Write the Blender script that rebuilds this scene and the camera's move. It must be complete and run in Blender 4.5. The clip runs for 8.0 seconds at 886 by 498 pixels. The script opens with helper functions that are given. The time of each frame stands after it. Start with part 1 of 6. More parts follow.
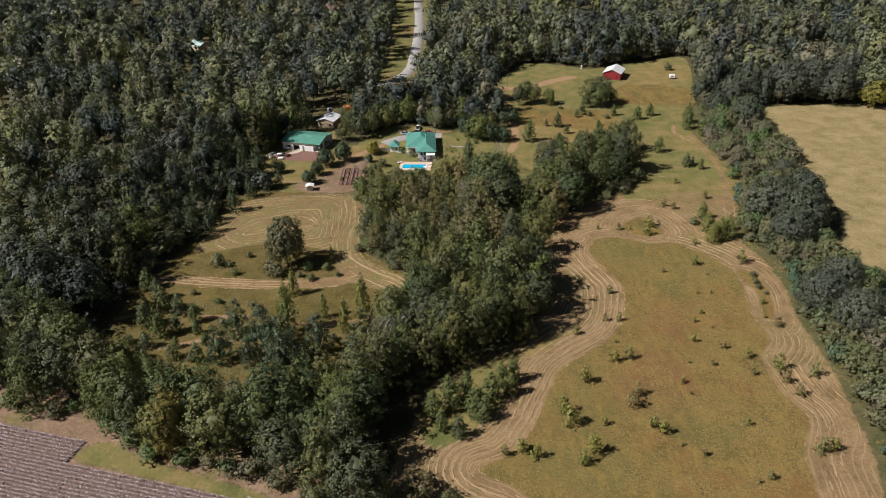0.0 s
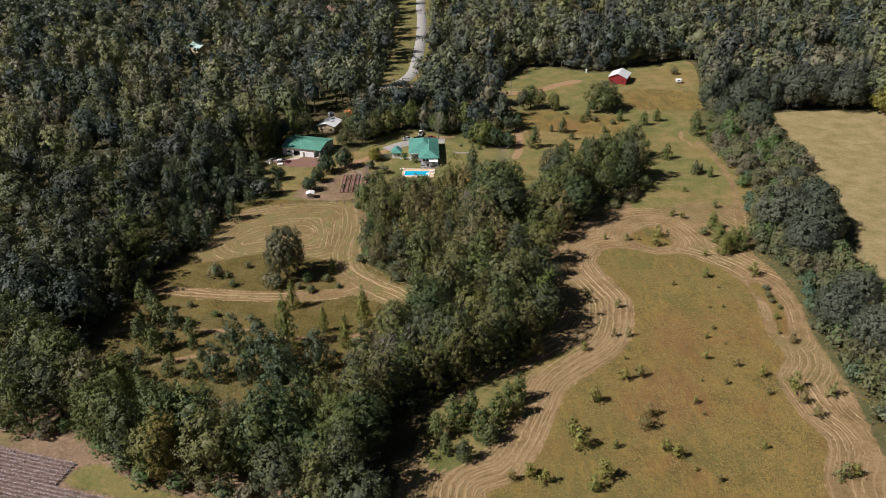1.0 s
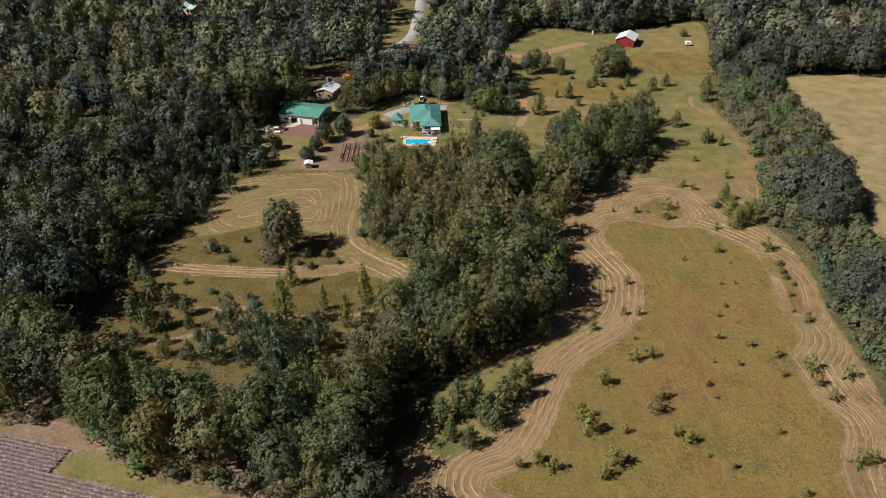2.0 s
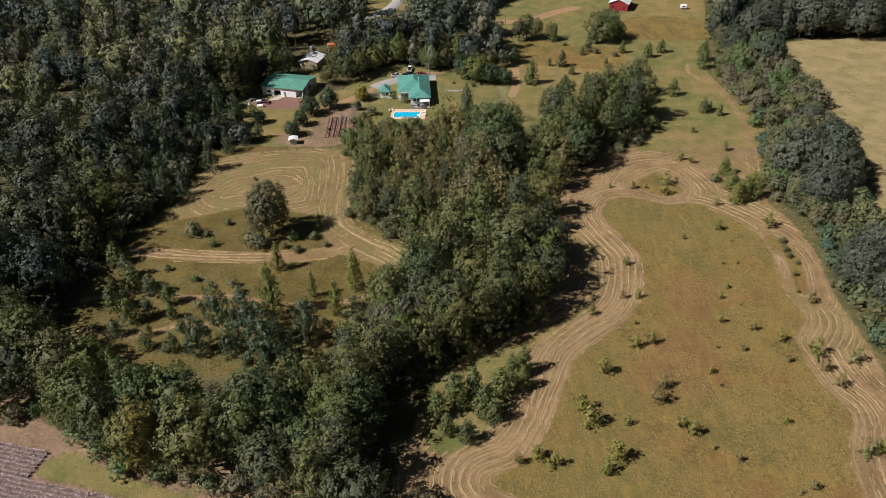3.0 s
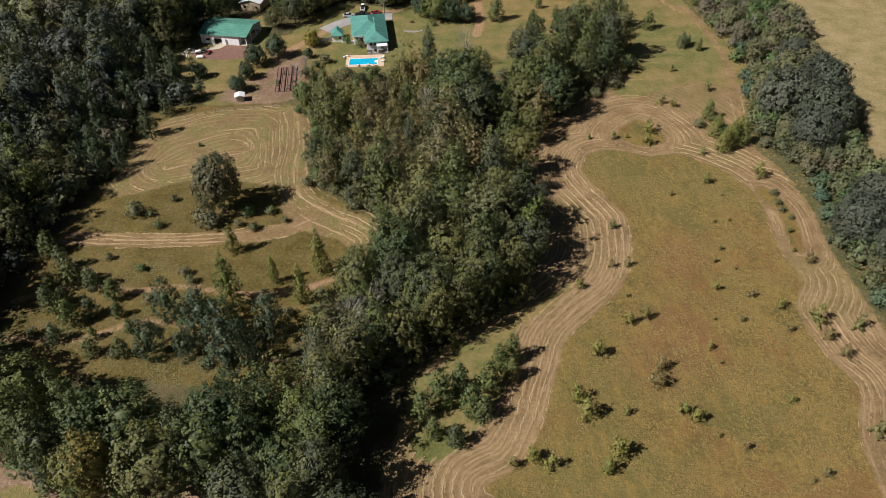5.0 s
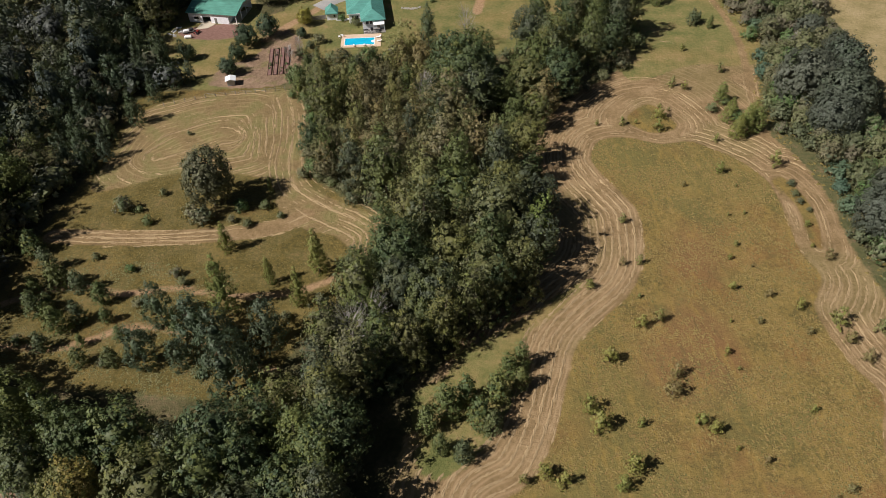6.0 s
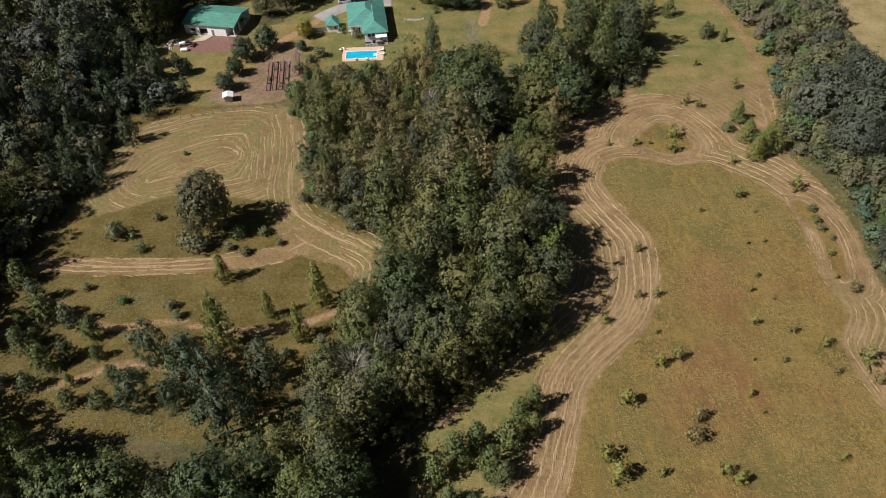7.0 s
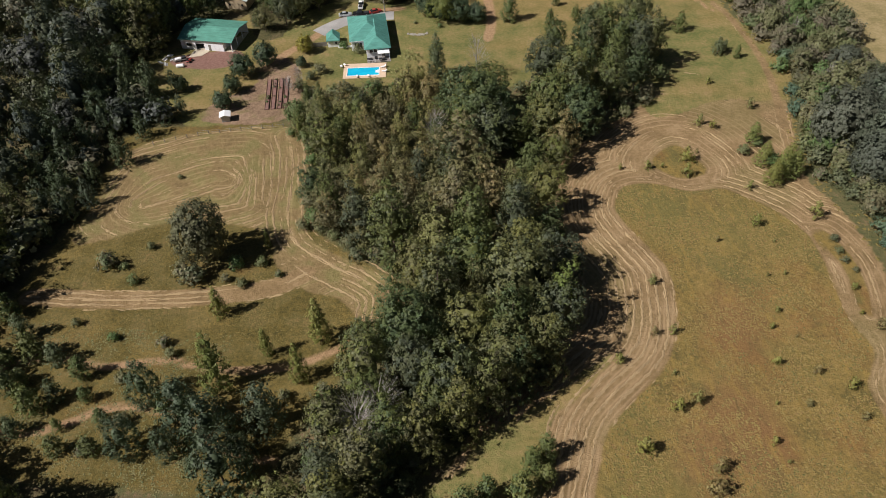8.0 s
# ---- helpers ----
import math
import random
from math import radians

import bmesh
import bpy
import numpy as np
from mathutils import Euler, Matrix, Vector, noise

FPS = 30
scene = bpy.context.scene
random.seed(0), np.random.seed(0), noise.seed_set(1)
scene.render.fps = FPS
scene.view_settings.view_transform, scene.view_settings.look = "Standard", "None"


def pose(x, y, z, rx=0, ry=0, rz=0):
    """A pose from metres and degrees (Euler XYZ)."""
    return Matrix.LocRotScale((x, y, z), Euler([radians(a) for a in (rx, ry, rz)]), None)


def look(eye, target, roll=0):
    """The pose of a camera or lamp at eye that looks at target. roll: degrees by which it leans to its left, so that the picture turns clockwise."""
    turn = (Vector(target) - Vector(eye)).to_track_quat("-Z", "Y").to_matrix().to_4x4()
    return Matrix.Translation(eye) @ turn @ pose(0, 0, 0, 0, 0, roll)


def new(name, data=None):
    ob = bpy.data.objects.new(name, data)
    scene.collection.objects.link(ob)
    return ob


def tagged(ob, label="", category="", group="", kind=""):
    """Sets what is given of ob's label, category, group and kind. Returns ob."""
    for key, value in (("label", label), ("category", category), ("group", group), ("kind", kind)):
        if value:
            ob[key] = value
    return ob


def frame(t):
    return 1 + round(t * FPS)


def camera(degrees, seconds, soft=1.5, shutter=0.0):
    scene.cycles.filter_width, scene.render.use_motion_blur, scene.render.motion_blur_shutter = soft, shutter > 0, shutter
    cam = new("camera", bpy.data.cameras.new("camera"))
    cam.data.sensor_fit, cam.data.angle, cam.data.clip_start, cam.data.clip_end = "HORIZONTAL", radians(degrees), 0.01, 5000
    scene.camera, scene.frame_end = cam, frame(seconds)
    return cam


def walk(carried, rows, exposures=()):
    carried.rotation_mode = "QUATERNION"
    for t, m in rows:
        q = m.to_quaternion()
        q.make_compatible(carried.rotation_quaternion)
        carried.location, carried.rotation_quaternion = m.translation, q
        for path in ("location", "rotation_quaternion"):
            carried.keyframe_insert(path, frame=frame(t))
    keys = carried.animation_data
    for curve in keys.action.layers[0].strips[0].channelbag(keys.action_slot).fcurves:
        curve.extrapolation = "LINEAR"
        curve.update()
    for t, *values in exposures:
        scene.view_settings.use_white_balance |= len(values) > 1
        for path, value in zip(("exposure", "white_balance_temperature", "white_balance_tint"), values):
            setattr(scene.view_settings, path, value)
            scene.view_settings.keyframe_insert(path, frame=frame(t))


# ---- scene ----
cam = camera(63.2, 8.0, soft=0.9)
METRES, EYE, TILT, LEAN, TURN = 78.16, 120.8, 1.04, 1.247, 0.0
ROWS = [
    (0.0, 0.0, 0.0, 0.0, -0.08, -31.11, 0.13),
    (0.5, -0.0055, 0.0433, -0.0011, -0.01, -31.1, 0.06),
    (1.0, -0.0119, 0.0909, -0.0034, 0.05, -31.09, 0.02),
    (1.5, -0.0193, 0.141, -0.007, 0.08, -32.44, 0.05),
    (3.0, -0.0365, 0.3164, -0.0108, -1.15, -37.11, 0.17),
    (3.5, -0.0478, 0.3798, -0.013, -3.06, -38.56, 0.1),
    (4.0, -0.0561, 0.4457, -0.0148, -3.99, -40.04, 0.09),
    (4.5, -0.0631, 0.5135, -0.0162, -4.8, -41.52, 0.14),
    (6.0, -0.0793, 0.7232, -0.0188, -5.94, -45.92, 0.25),
    (6.5, -0.0829, 0.7931, -0.0187, -5.95, -46.17, 0.23),
    (7.0, -0.0868, 0.8604, -0.0217, -5.96, -46.13, 0.2),
    (7.5, -0.0899, 0.9276, -0.0231, -5.95, -46.14, 0.16),
    (8.0, -0.0925, 0.9942, -0.0247, -5.97, -46.14, 0.14),
]
walk(cam, [(t, pose(0, 0, EYE, TILT, LEAN, TURN) @ pose(METRES * x, METRES * y, METRES * z, 90 + pitch, roll, yaw)) for t, x, y, z, yaw, pitch, roll in ROWS], [(0.0, 0.2), (8.0, 0.2)])

# ---- world, sun ----
SUN_AZ = math.atan2(-0.958, -0.287)      # the sun stands to the west-south-west
SUN_EL = radians(46)
scene.world = bpy.data.worlds.new("sky")
scene.world.use_nodes = True
wn = scene.world.node_tree.nodes
sky = wn.new("ShaderNodeTexSky")
sky.sky_type = "NISHITA"
sky.sun_disc = False
sky.sun_elevation = SUN_EL
sky.sun_rotation = SUN_AZ
scene.world.node_tree.links.new(sky.outputs[0], wn["Background"].inputs[0])
wn["Background"].inputs[1].default_value = 0.02
sun = new("sun", bpy.data.lights.new("sun", "SUN"))
sun.data.energy, sun.data.angle, sun.data.color = 5.0, radians(0.55), (1.0, 0.95, 0.92)
SUN_DIR = Vector((math.sin(SUN_AZ) * math.cos(SUN_EL), math.cos(SUN_AZ) * math.cos(SUN_EL), math.sin(SUN_EL)))
sun.matrix_world = look(SUN_DIR * 300, (0, 0, 0))


# ---- materials ----
class Nodes:
    """Short hands for building a node material."""

    def __init__(self, name):
        self.mat = bpy.data.materials.new(name)
        self.mat.use_nodes = True
        self.tree = self.mat.node_tree
        self.bsdf = self.tree.nodes["Principled BSDF"]
        self.out = self.tree.nodes["Material Output"]
        self.bsdf.inputs["Specular IOR Level"].default_value = 0.25

    def put(self, socket, value):
        if isinstance(value, bpy.types.NodeSocket):
            self.tree.links.new(value, socket)
        elif isinstance(value, tuple) and len(value) == 3 and socket.type == "RGBA":
            socket.default_value = (*value, 1)
        else:
            socket.default_value = value

    def math(self, op, a, b=0.0, c=0.0, clamp=False):
        n = self.tree.nodes.new("ShaderNodeMath")
        n.operation, n.use_clamp = op, clamp
        for s, v in zip(n.inputs, (a, b, c)):
            self.put(s, v)
        return n.outputs[0]

    def step(self, x, lo, hi, a=0.0, b=1.0):
        n = self.tree.nodes.new("ShaderNodeMapRange")
        n.interpolation_type = "SMOOTHSTEP"
        for s, v in zip(n.inputs, (x, lo, hi, a, b)):
            self.put(s, v)
        return n.outputs[0]

    def mix(self, f, a, b, kind="MIX"):
        n = self.tree.nodes.new("ShaderNodeMix")
        n.data_type, n.blend_type = "RGBA", kind
        self.put(n.inputs[0], f), self.put(n.inputs[6], a), self.put(n.inputs[7], b)
        return n.outputs[2]

    def attr(self, name):
        n = self.tree.nodes.new("ShaderNodeAttribute")
        n.attribute_name = name
        return n.outputs["Fac"]

    def coord(self, kind="Object"):
        return self.tree.nodes.new("ShaderNodeTexCoord").outputs[kind]

    def place(self):
        return self.tree.nodes.new("ShaderNodeNewGeometry").outputs["Position"]

    def noise(self, vec, scale, detail=4.0, rough=0.55, distort=0.0):
        n = self.tree.nodes.new("ShaderNodeTexNoise")
        self.put(n.inputs["Vector"], vec)
        n.inputs["Scale"].default_value, n.inputs["Detail"].default_value = scale, detail
        n.inputs["Roughness"].default_value, n.inputs["Distortion"].default_value = rough, distort
        return n.outputs[0]

    def scaled(self, vec, s):
        n = self.tree.nodes.new("ShaderNodeMapping")
        self.put(n.inputs["Vector"], vec)
        n.inputs["Scale"].default_value = s
        return n.outputs[0]

    def ramp(self, f, *stops):
        n = self.tree.nodes.new("ShaderNodeValToRGB")
        e = n.color_ramp.elements
        while len(e) < len(stops):
            e.new(0.5)
        for el, (p, c) in zip(e, stops):
            el.position, el.color = p, (*c, 1)
        self.put(n.inputs[0], f)
        return n.outputs[0]

    def bump(self, height, strength, distance):
        n = self.tree.nodes.new("ShaderNodeBump")
        self.put(n.inputs["Height"], height)
        n.inputs["Strength"].default_value, n.inputs["Distance"].default_value = strength, distance
        self.put(self.bsdf.inputs["Normal"], n.outputs[0])

    def finish(self, color, rough=0.8, metal=0.0):
        self.put(self.bsdf.inputs["Base Color"], color)
        self.put(self.bsdf.inputs["Roughness"], rough)
        self.bsdf.inputs["Metallic"].default_value = metal
        return self.mat


def plain(name, color, rough=0.7, metal=0.0, vary=0.25, scale=1.5, bump=0.02):
    """A surface of one colour with grain and patches of wear at two scales."""
    n = Nodes(name)
    p = n.coord()
    big, fine = n.noise(p, scale * 0.35, 3), n.noise(p, scale * 6, 5)
    v = n.math("ADD", n.math("MULTIPLY", big, 0.6), n.math("MULTIPLY", fine, 0.4))
    dark = tuple(c * (1 - vary) for c in color)
    light = tuple(min(1, c * (1 + vary)) for c in color)
    n.bump(fine, 0.4, bump)
    return n.finish(n.ramp(v, (0.3, dark), (0.7, light)), rough, metal)


def ground_material():
    n = Nodes("ground_cover")
    p = n.place()
    big, mid = n.noise(p, 0.03, 3), n.noise(p, 0.16, 5)
    fine, grain = n.noise(p, 1.1, 5, 0.65), n.noise(p, 4.0, 3, 0.7)
    wob = n.math("MULTIPLY", n.math("SUBTRACT", n.noise(p, 0.45, 4, 0.6), 0.5), 3.2)
    vm = n.math("ADD", n.math("MULTIPLY", mid, 0.55), n.math("MULTIPLY", fine, 0.45))
    vf = n.math("ADD", n.math("MULTIPLY", fine, 0.5), n.math("MULTIPLY", grain, 0.5))

    vm = n.math("MULTIPLY_ADD", vm, 1.7, -0.35)
    vf = n.math("MULTIPLY_ADD", vf, 1.6, -0.3)

    def inside(name, soft=0.5, wobble=1.0):
        d = n.math("ADD", n.attr(name), n.math("MULTIPLY", wob, wobble))
        return n.step(d, -soft, soft)

    # woodland floor: leaf litter with patches of weeds
    col = n.ramp(vm, (0.3, (0.055, 0.055, 0.022)), (0.5, (0.095, 0.088, 0.036)), (0.7, (0.16, 0.125, 0.065)))
    # scrub: weeds over reddish soil
    scrub = n.ramp(vm, (0.28, (0.066, 0.078, 0.031)), (0.46, (0.108, 0.110, 0.045)), (0.6, (0.145, 0.128, 0.058)), (0.76, (0.23, 0.15, 0.092)))
    col = n.mix(inside("d_scrub"), col, scrub)
    # short green grass with worn patches
    lawn = n.ramp(vm, (0.3, (0.125, 0.14, 0.042)), (0.48, (0.185, 0.18, 0.062)), (0.62, (0.245, 0.205, 0.08)), (0.75, (0.32, 0.23, 0.11)))
    dry = n.ramp(vm, (0.3, (0.20, 0.165, 0.055)), (0.55, (0.29, 0.215, 0.085)), (0.75, (0.35, 0.25, 0.12)))
    lawn = n.mix(n.step(n.noise(p, 0.018, 4, 0.6), 0.46, 0.6, 0.0, 0.85), lawn, dry)
    lawn = n.mix(n.step(n.math("ADD", n.attr("d_dry"), n.math("MULTIPLY", wob, 3.0)), -5.0, 8.0, 0.0, 0.75), lawn, dry)
    col = n.mix(inside("d_lawn"), col, lawn)
    # mown hay: straw-coloured stubble, swaths running along the meadow's edge
    cut = n.ramp(vm, (0.28, (0.188, 0.130, 0.061)), (0.5, (0.273, 0.186, 0.092)), (0.72, (0.362, 0.256, 0.138)))

    def swaths(name, pitch):
        d = n.math("ADD", n.attr(name), n.math("MULTIPLY", n.noise(p, 0.12, 2), 1.6))
        w = n.math("PINGPONG", d, pitch / 2)
        w = n.math("ADD", w, n.math("MULTIPLY", n.math("SUBTRACT", fine, 0.5), 0.5))
        return n.step(w, 0.0, pitch * 0.22, 1.0, 0.0)

    lines_e = n.math("MULTIPLY", swaths("d_tall", 1.8), n.step(n.noise(p, 0.11, 3), 0.36, 0.56))
    cut_e = n.mix(n.math("MULTIPLY", lines_e, 0.55), cut, (0.45, 0.32, 0.185))
    green = n.ramp(vf, (0.3, (0.13, 0.135, 0.04)), (0.7, (0.24, 0.21, 0.08)))
    cut_e = n.mix(n.math("MULTIPLY", n.step(big, 0.5, 0.62), 0.35), cut_e, green)
    col = n.mix(inside("d_mown_e"), col, cut_e)
    cut_w = n.mix(n.step(mid, 0.42, 0.62, 0.15, 0.75), cut, green)
    lines_w = n.math("MULTIPLY", swaths("d_rows_w", 2.0), n.step(n.noise(p, 0.13, 3), 0.42, 0.56))
    cut_w = n.mix(n.math("MULTIPLY", lines_w, 0.38), cut_w, (0.47, 0.36, 0.18))
    # tall dry meadow grass: gold, olive and rust
    vt = n.math("ADD", n.math("MULTIPLY", mid, 0.3), n.math("ADD", n.math("MULTIPLY", fine, 0.4), n.math("MULTIPLY", grain, 0.3)))
    vt = n.math("MULTIPLY_ADD", vt, 1.9, -0.45)
    tall = n.ramp(vt, (0.3, (0.116, 0.096, 0.032)), (0.45, (0.195, 0.146, 0.046)), (0.57, (0.26, 0.185, 0.060)), (0.72, (0.34, 0.24, 0.092)))
    tall = n.mix(n.math("MULTIPLY", n.step(n.noise(p, 0.045, 4, 0.6), 0.50, 0.66), 0.7), tall, n.mix(vf, (0.15, 0.078, 0.028), (0.30, 0.165, 0.065)))
    tall = n.mix(n.math("MULTIPLY", n.step(n.noise(p, 0.06, 4, 0.6, 0.8), 0.50, 0.63), 0.72), tall, n.mix(vf, (0.085, 0.085, 0.028), (0.20, 0.175, 0.058)))
    tall = n.mix(n.math("MULTIPLY", n.step(n.noise(p, 0.9, 2, 0.5), 0.68, 0.76), 0.4), tall, (0.33, 0.25, 0.06))
    tall = n.mix(n.math("MULTIPLY", n.step(n.math("ADD", n.attr("d_rust"), n.math("MULTIPLY", wob, 2.5)), -4.0, 5.0), 0.7), tall, n.mix(vf, (0.15, 0.078, 0.034), (0.30, 0.170, 0.075)))
    tall = n.mix(n.math("MULTIPLY", n.step(n.math("ADD", n.attr("d_olive"), n.math("MULTIPLY", wob, 2.5)), -5.0, 6.0), 0.6), tall, n.mix(vf, (0.105, 0.102, 0.032), (0.235, 0.200, 0.066)))
    streak = n.noise(n.scaled(p, (1.0, 0.28, 1.0)), 0.5, 4, 0.65)
    tall = n.mix(n.step(streak, 0.5, 0.7, 0.0, 0.65), tall, n.mix(vf, (0.235, 0.155, 0.038), (0.39, 0.27, 0.085)))
    tall = n.mix(n.step(streak, 0.30, 0.46, 0.5, 0.0), tall, n.mix(vf, (0.09, 0.075, 0.028), (0.17, 0.135, 0.05)))
    rough = n.ramp(vt, (0.3, (0.070, 0.060, 0.018)), (0.46, (0.124, 0.098, 0.027)), (0.6, (0.178, 0.132, 0.037)), (0.76, (0.250, 0.172, 0.063)))
    rough = n.mix(n.step(n.noise(p, 0.07, 4, 0.6), 0.48, 0.62, 0.0, 0.6), rough, tall)
    col = n.mix(inside("d_wopen", 0.8), col, n.mix(n.step(mid, 0.42, 0.6, 0.0, 0.35), rough, scrub))
    col = n.mix(inside("d_mown_w", 0.5, 0.6), col, cut_w)
    col = n.mix(inside("d_lane_w", 0.4, 0.25), col, cut)
    col = n.mix(inside("d_tall", 0.35, 0.28), col, tall)
    # dry pasture to the east
    past = n.ramp(vm, (0.3, (0.24, 0.20, 0.085)), (0.55, (0.345, 0.275, 0.135)), (0.75, (0.42, 0.33, 0.18)))
    col = n.mix(inside("d_past_e"), col, past)
    # bare soil: field edge, drives, worn wheel tracks
    soil = n.ramp(vt, (0.3, (0.17, 0.112, 0.072)), (0.5, (0.275, 0.187, 0.122)), (0.72, (0.39, 0.275, 0.187)))
    soil = n.mix(n.math("MULTIPLY", n.step(n.noise(p, 0.1, 3), 0.5, 0.62), 0.7), soil, green)
    col = n.mix(inside("d_soil"), col, soil)
    col = n.mix(n.math("MULTIPLY", inside("d_dirt", 0.5, 0.35), 0.92), col, n.ramp(vf, (0.3, (0.30, 0.185, 0.10)), (0.7, (0.48, 0.32, 0.19))))
    red = n.ramp(vf, (0.3, (0.20, 0.105, 0.085)), (0.7, (0.31, 0.185, 0.15)))
    col = n.mix(inside("d_gravel", 0.5, 0.3), col, red)
    cot = n.ramp(vf, (0.3, (0.17, 0.12, 0.105)), (0.7, (0.30, 0.225, 0.20)))
    col = n.mix(inside("d_cotton", 0.2, 0.2), col, cot)
    h = n.math("ADD", n.math("MULTIPLY", fine, 0.5), n.math("MULTIPLY", grain, 0.3))
    n.bump(h, 0.8, 0.6)
    return n.finish(n.mix(1.0, col, (0.87, 0.845, 0.825), "MULTIPLY"), 0.95)


def foliage_material(name, stops, through_light=0.18):
    """Leaves: the tint of each tree, each spray of leaves and each patch differs."""
    n = Nodes(name)
    info = n.tree.nodes.new("ShaderNodeObjectInfo")
    isl = n.tree.nodes.new("ShaderNodeNewGeometry").outputs["Random Per Island"]
    t = n.math("FRACT", n.math("ADD", n.attr("tint"), info.outputs["Random"]))
    col = n.ramp(t, *stops)
    v = n.math("ADD", n.math("MULTIPLY", isl, 0.5), 1.05)
    hsv = n.tree.nodes.new("ShaderNodeHueSaturation")
    n.put(hsv.inputs["Color"], col), n.put(hsv.inputs["Value"], v)
    n.put(hsv.inputs["Hue"], n.math("ADD", n.math("MULTIPLY", isl, 0.03), 0.485))
    col = hsv.outputs[0]
    n.finish(col, 0.55)
    tr = n.tree.nodes.new("ShaderNodeBsdfTranslucent")
    n.put(tr.inputs[0], n.mix(0.5, col, (0.12, 0.16, 0.02)))
    mx = n.tree.nodes.new("ShaderNodeMixShader")
    mx.inputs[0].default_value = through_light
    n.tree.links.new(n.bsdf.outputs[0], mx.inputs[1])
    n.tree.links.new(tr.outputs[0], mx.inputs[2])
    n.tree.links.new(mx.outputs[0], n.out.inputs[0])
    return n.mat


M_GROUND = ground_material()
M_LEAF = foliage_material("broad_leaves", (
    (0.0, (0.046, 0.066, 0.032)), (0.14, (0.070, 0.088, 0.032)), (0.28, (0.098, 0.112, 0.036)), (0.42, (0.056, 0.066, 0.043)), (0.54, (0.088, 0.094, 0.040)),
    (0.66, (0.135, 0.134, 0.040)), (0.78, (0.083, 0.080, 0.044)), (0.88, (0.122, 0.136, 0.038)), (1.0, (0.046, 0.068, 0.034))))
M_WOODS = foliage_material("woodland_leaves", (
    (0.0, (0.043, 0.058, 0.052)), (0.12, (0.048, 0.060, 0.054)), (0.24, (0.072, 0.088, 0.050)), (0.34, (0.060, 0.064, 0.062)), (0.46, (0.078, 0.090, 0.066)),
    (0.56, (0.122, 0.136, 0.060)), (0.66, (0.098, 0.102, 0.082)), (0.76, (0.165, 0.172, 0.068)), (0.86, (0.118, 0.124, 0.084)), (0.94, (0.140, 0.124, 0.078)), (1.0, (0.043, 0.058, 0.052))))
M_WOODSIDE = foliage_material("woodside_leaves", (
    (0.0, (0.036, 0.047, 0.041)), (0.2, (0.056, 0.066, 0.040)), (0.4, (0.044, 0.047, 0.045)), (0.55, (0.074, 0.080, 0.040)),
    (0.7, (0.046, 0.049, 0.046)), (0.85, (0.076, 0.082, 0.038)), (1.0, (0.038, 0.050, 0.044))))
M_SAPLING = foliage_material("sapling_leaves", ((0.0, (0.150, 0.160, 0.045)), (0.35, (0.185, 0.174, 0.046)), (0.6, (0.138, 0.144, 0.058)), (0.85, (0.178, 0.132, 0.058)), (1.0, (0.150, 0.160, 0.045))))
M_NEEDLE = foliage_material("young_tree_leaves", (
    (0.0, (0.070, 0.095, 0.037)), (0.3, (0.109, 0.126, 0.039)), (0.6, (0.078, 0.095, 0.050)), (1.0, (0.128, 0.135, 0.039))))
M_POINTED = foliage_material("sunlit_young_leaves", ((0.0, (0.140, 0.152, 0.044)), (0.5, (0.165, 0.165, 0.046)), (1.0, (0.132, 0.152, 0.046))))
M_BUSHY = foliage_material("dark_young_leaves", ((0.0, (0.056, 0.076, 0.046)), (0.4, (0.074, 0.092, 0.046)), (0.7, (0.060, 0.074, 0.050)), (1.0, (0.066, 0.088, 0.044))))
M_BRIGHT = foliage_material("bright_leaves", ((0.0, (0.120, 0.150, 0.040)), (0.5, (0.140, 0.160, 0.042)), (1.0, (0.120, 0.156, 0.042))))
M_GOLD = foliage_material("golden_leaves", ((0.0, (0.150, 0.128, 0.034)), (0.5, (0.172, 0.136, 0.036)), (1.0, (0.140, 0.130, 0.036))))
M_GREENDOME = foliage_material("rich_green_leaves", ((0.0, (0.094, 0.118, 0.034)), (0.5, (0.112, 0.128, 0.036)), (1.0, (0.094, 0.118, 0.036))))
M_TEAL = foliage_material("blue_green_leaves", ((0.0, (0.070, 0.105, 0.068)), (0.5, (0.082, 0.118, 0.066)), (1.0, (0.066, 0.108, 0.074))))
M_HEDGE = foliage_material("hedge_leaves", (
    (0.0, (0.083, 0.094, 0.054)), (0.25, (0.116, 0.122, 0.054)), (0.42, (0.139, 0.118, 0.081)), (0.55, (0.085, 0.138, 0.046)), (0.8, (0.124, 0.132, 0.059)), (1.0, (0.142, 0.126, 0.073))))
M_OAK = foliage_material("oak_leaves", (
    (0.0, (0.064, 0.074, 0.054)), (0.5, (0.082, 0.088, 0.062)), (1.0, (0.062, 0.078, 0.050))))
M_YELLOW = foliage_material("yellowing_leaves", ((0.0, (0.15, 0.14, 0.03)), (0.5, (0.19, 0.165, 0.03)), (1.0, (0.15, 0.14, 0.035))))
M_LAWNTREE = foliage_material("dark_lawn_leaves", ((0.0, (0.040, 0.060, 0.032)), (0.5, (0.052, 0.072, 0.034)), (1.0, (0.045, 0.066, 0.036))))
M_LONE = foliage_material("lone_oak_leaves", ((0.0, (0.090, 0.088, 0.050)), (0.5, (0.105, 0.098, 0.054)), (1.0, (0.086, 0.090, 0.046))))
M_OLIVE = foliage_material("olive_leaves", ((0.0, (0.118, 0.118, 0.050)), (0.25, (0.150, 0.134, 0.060)), (0.45, (0.120, 0.112, 0.060)), (0.6, (0.175, 0.138, 0.060)), (0.8, (0.160, 0.160, 0.054)), (1.0, (0.126, 0.128, 0.052))))
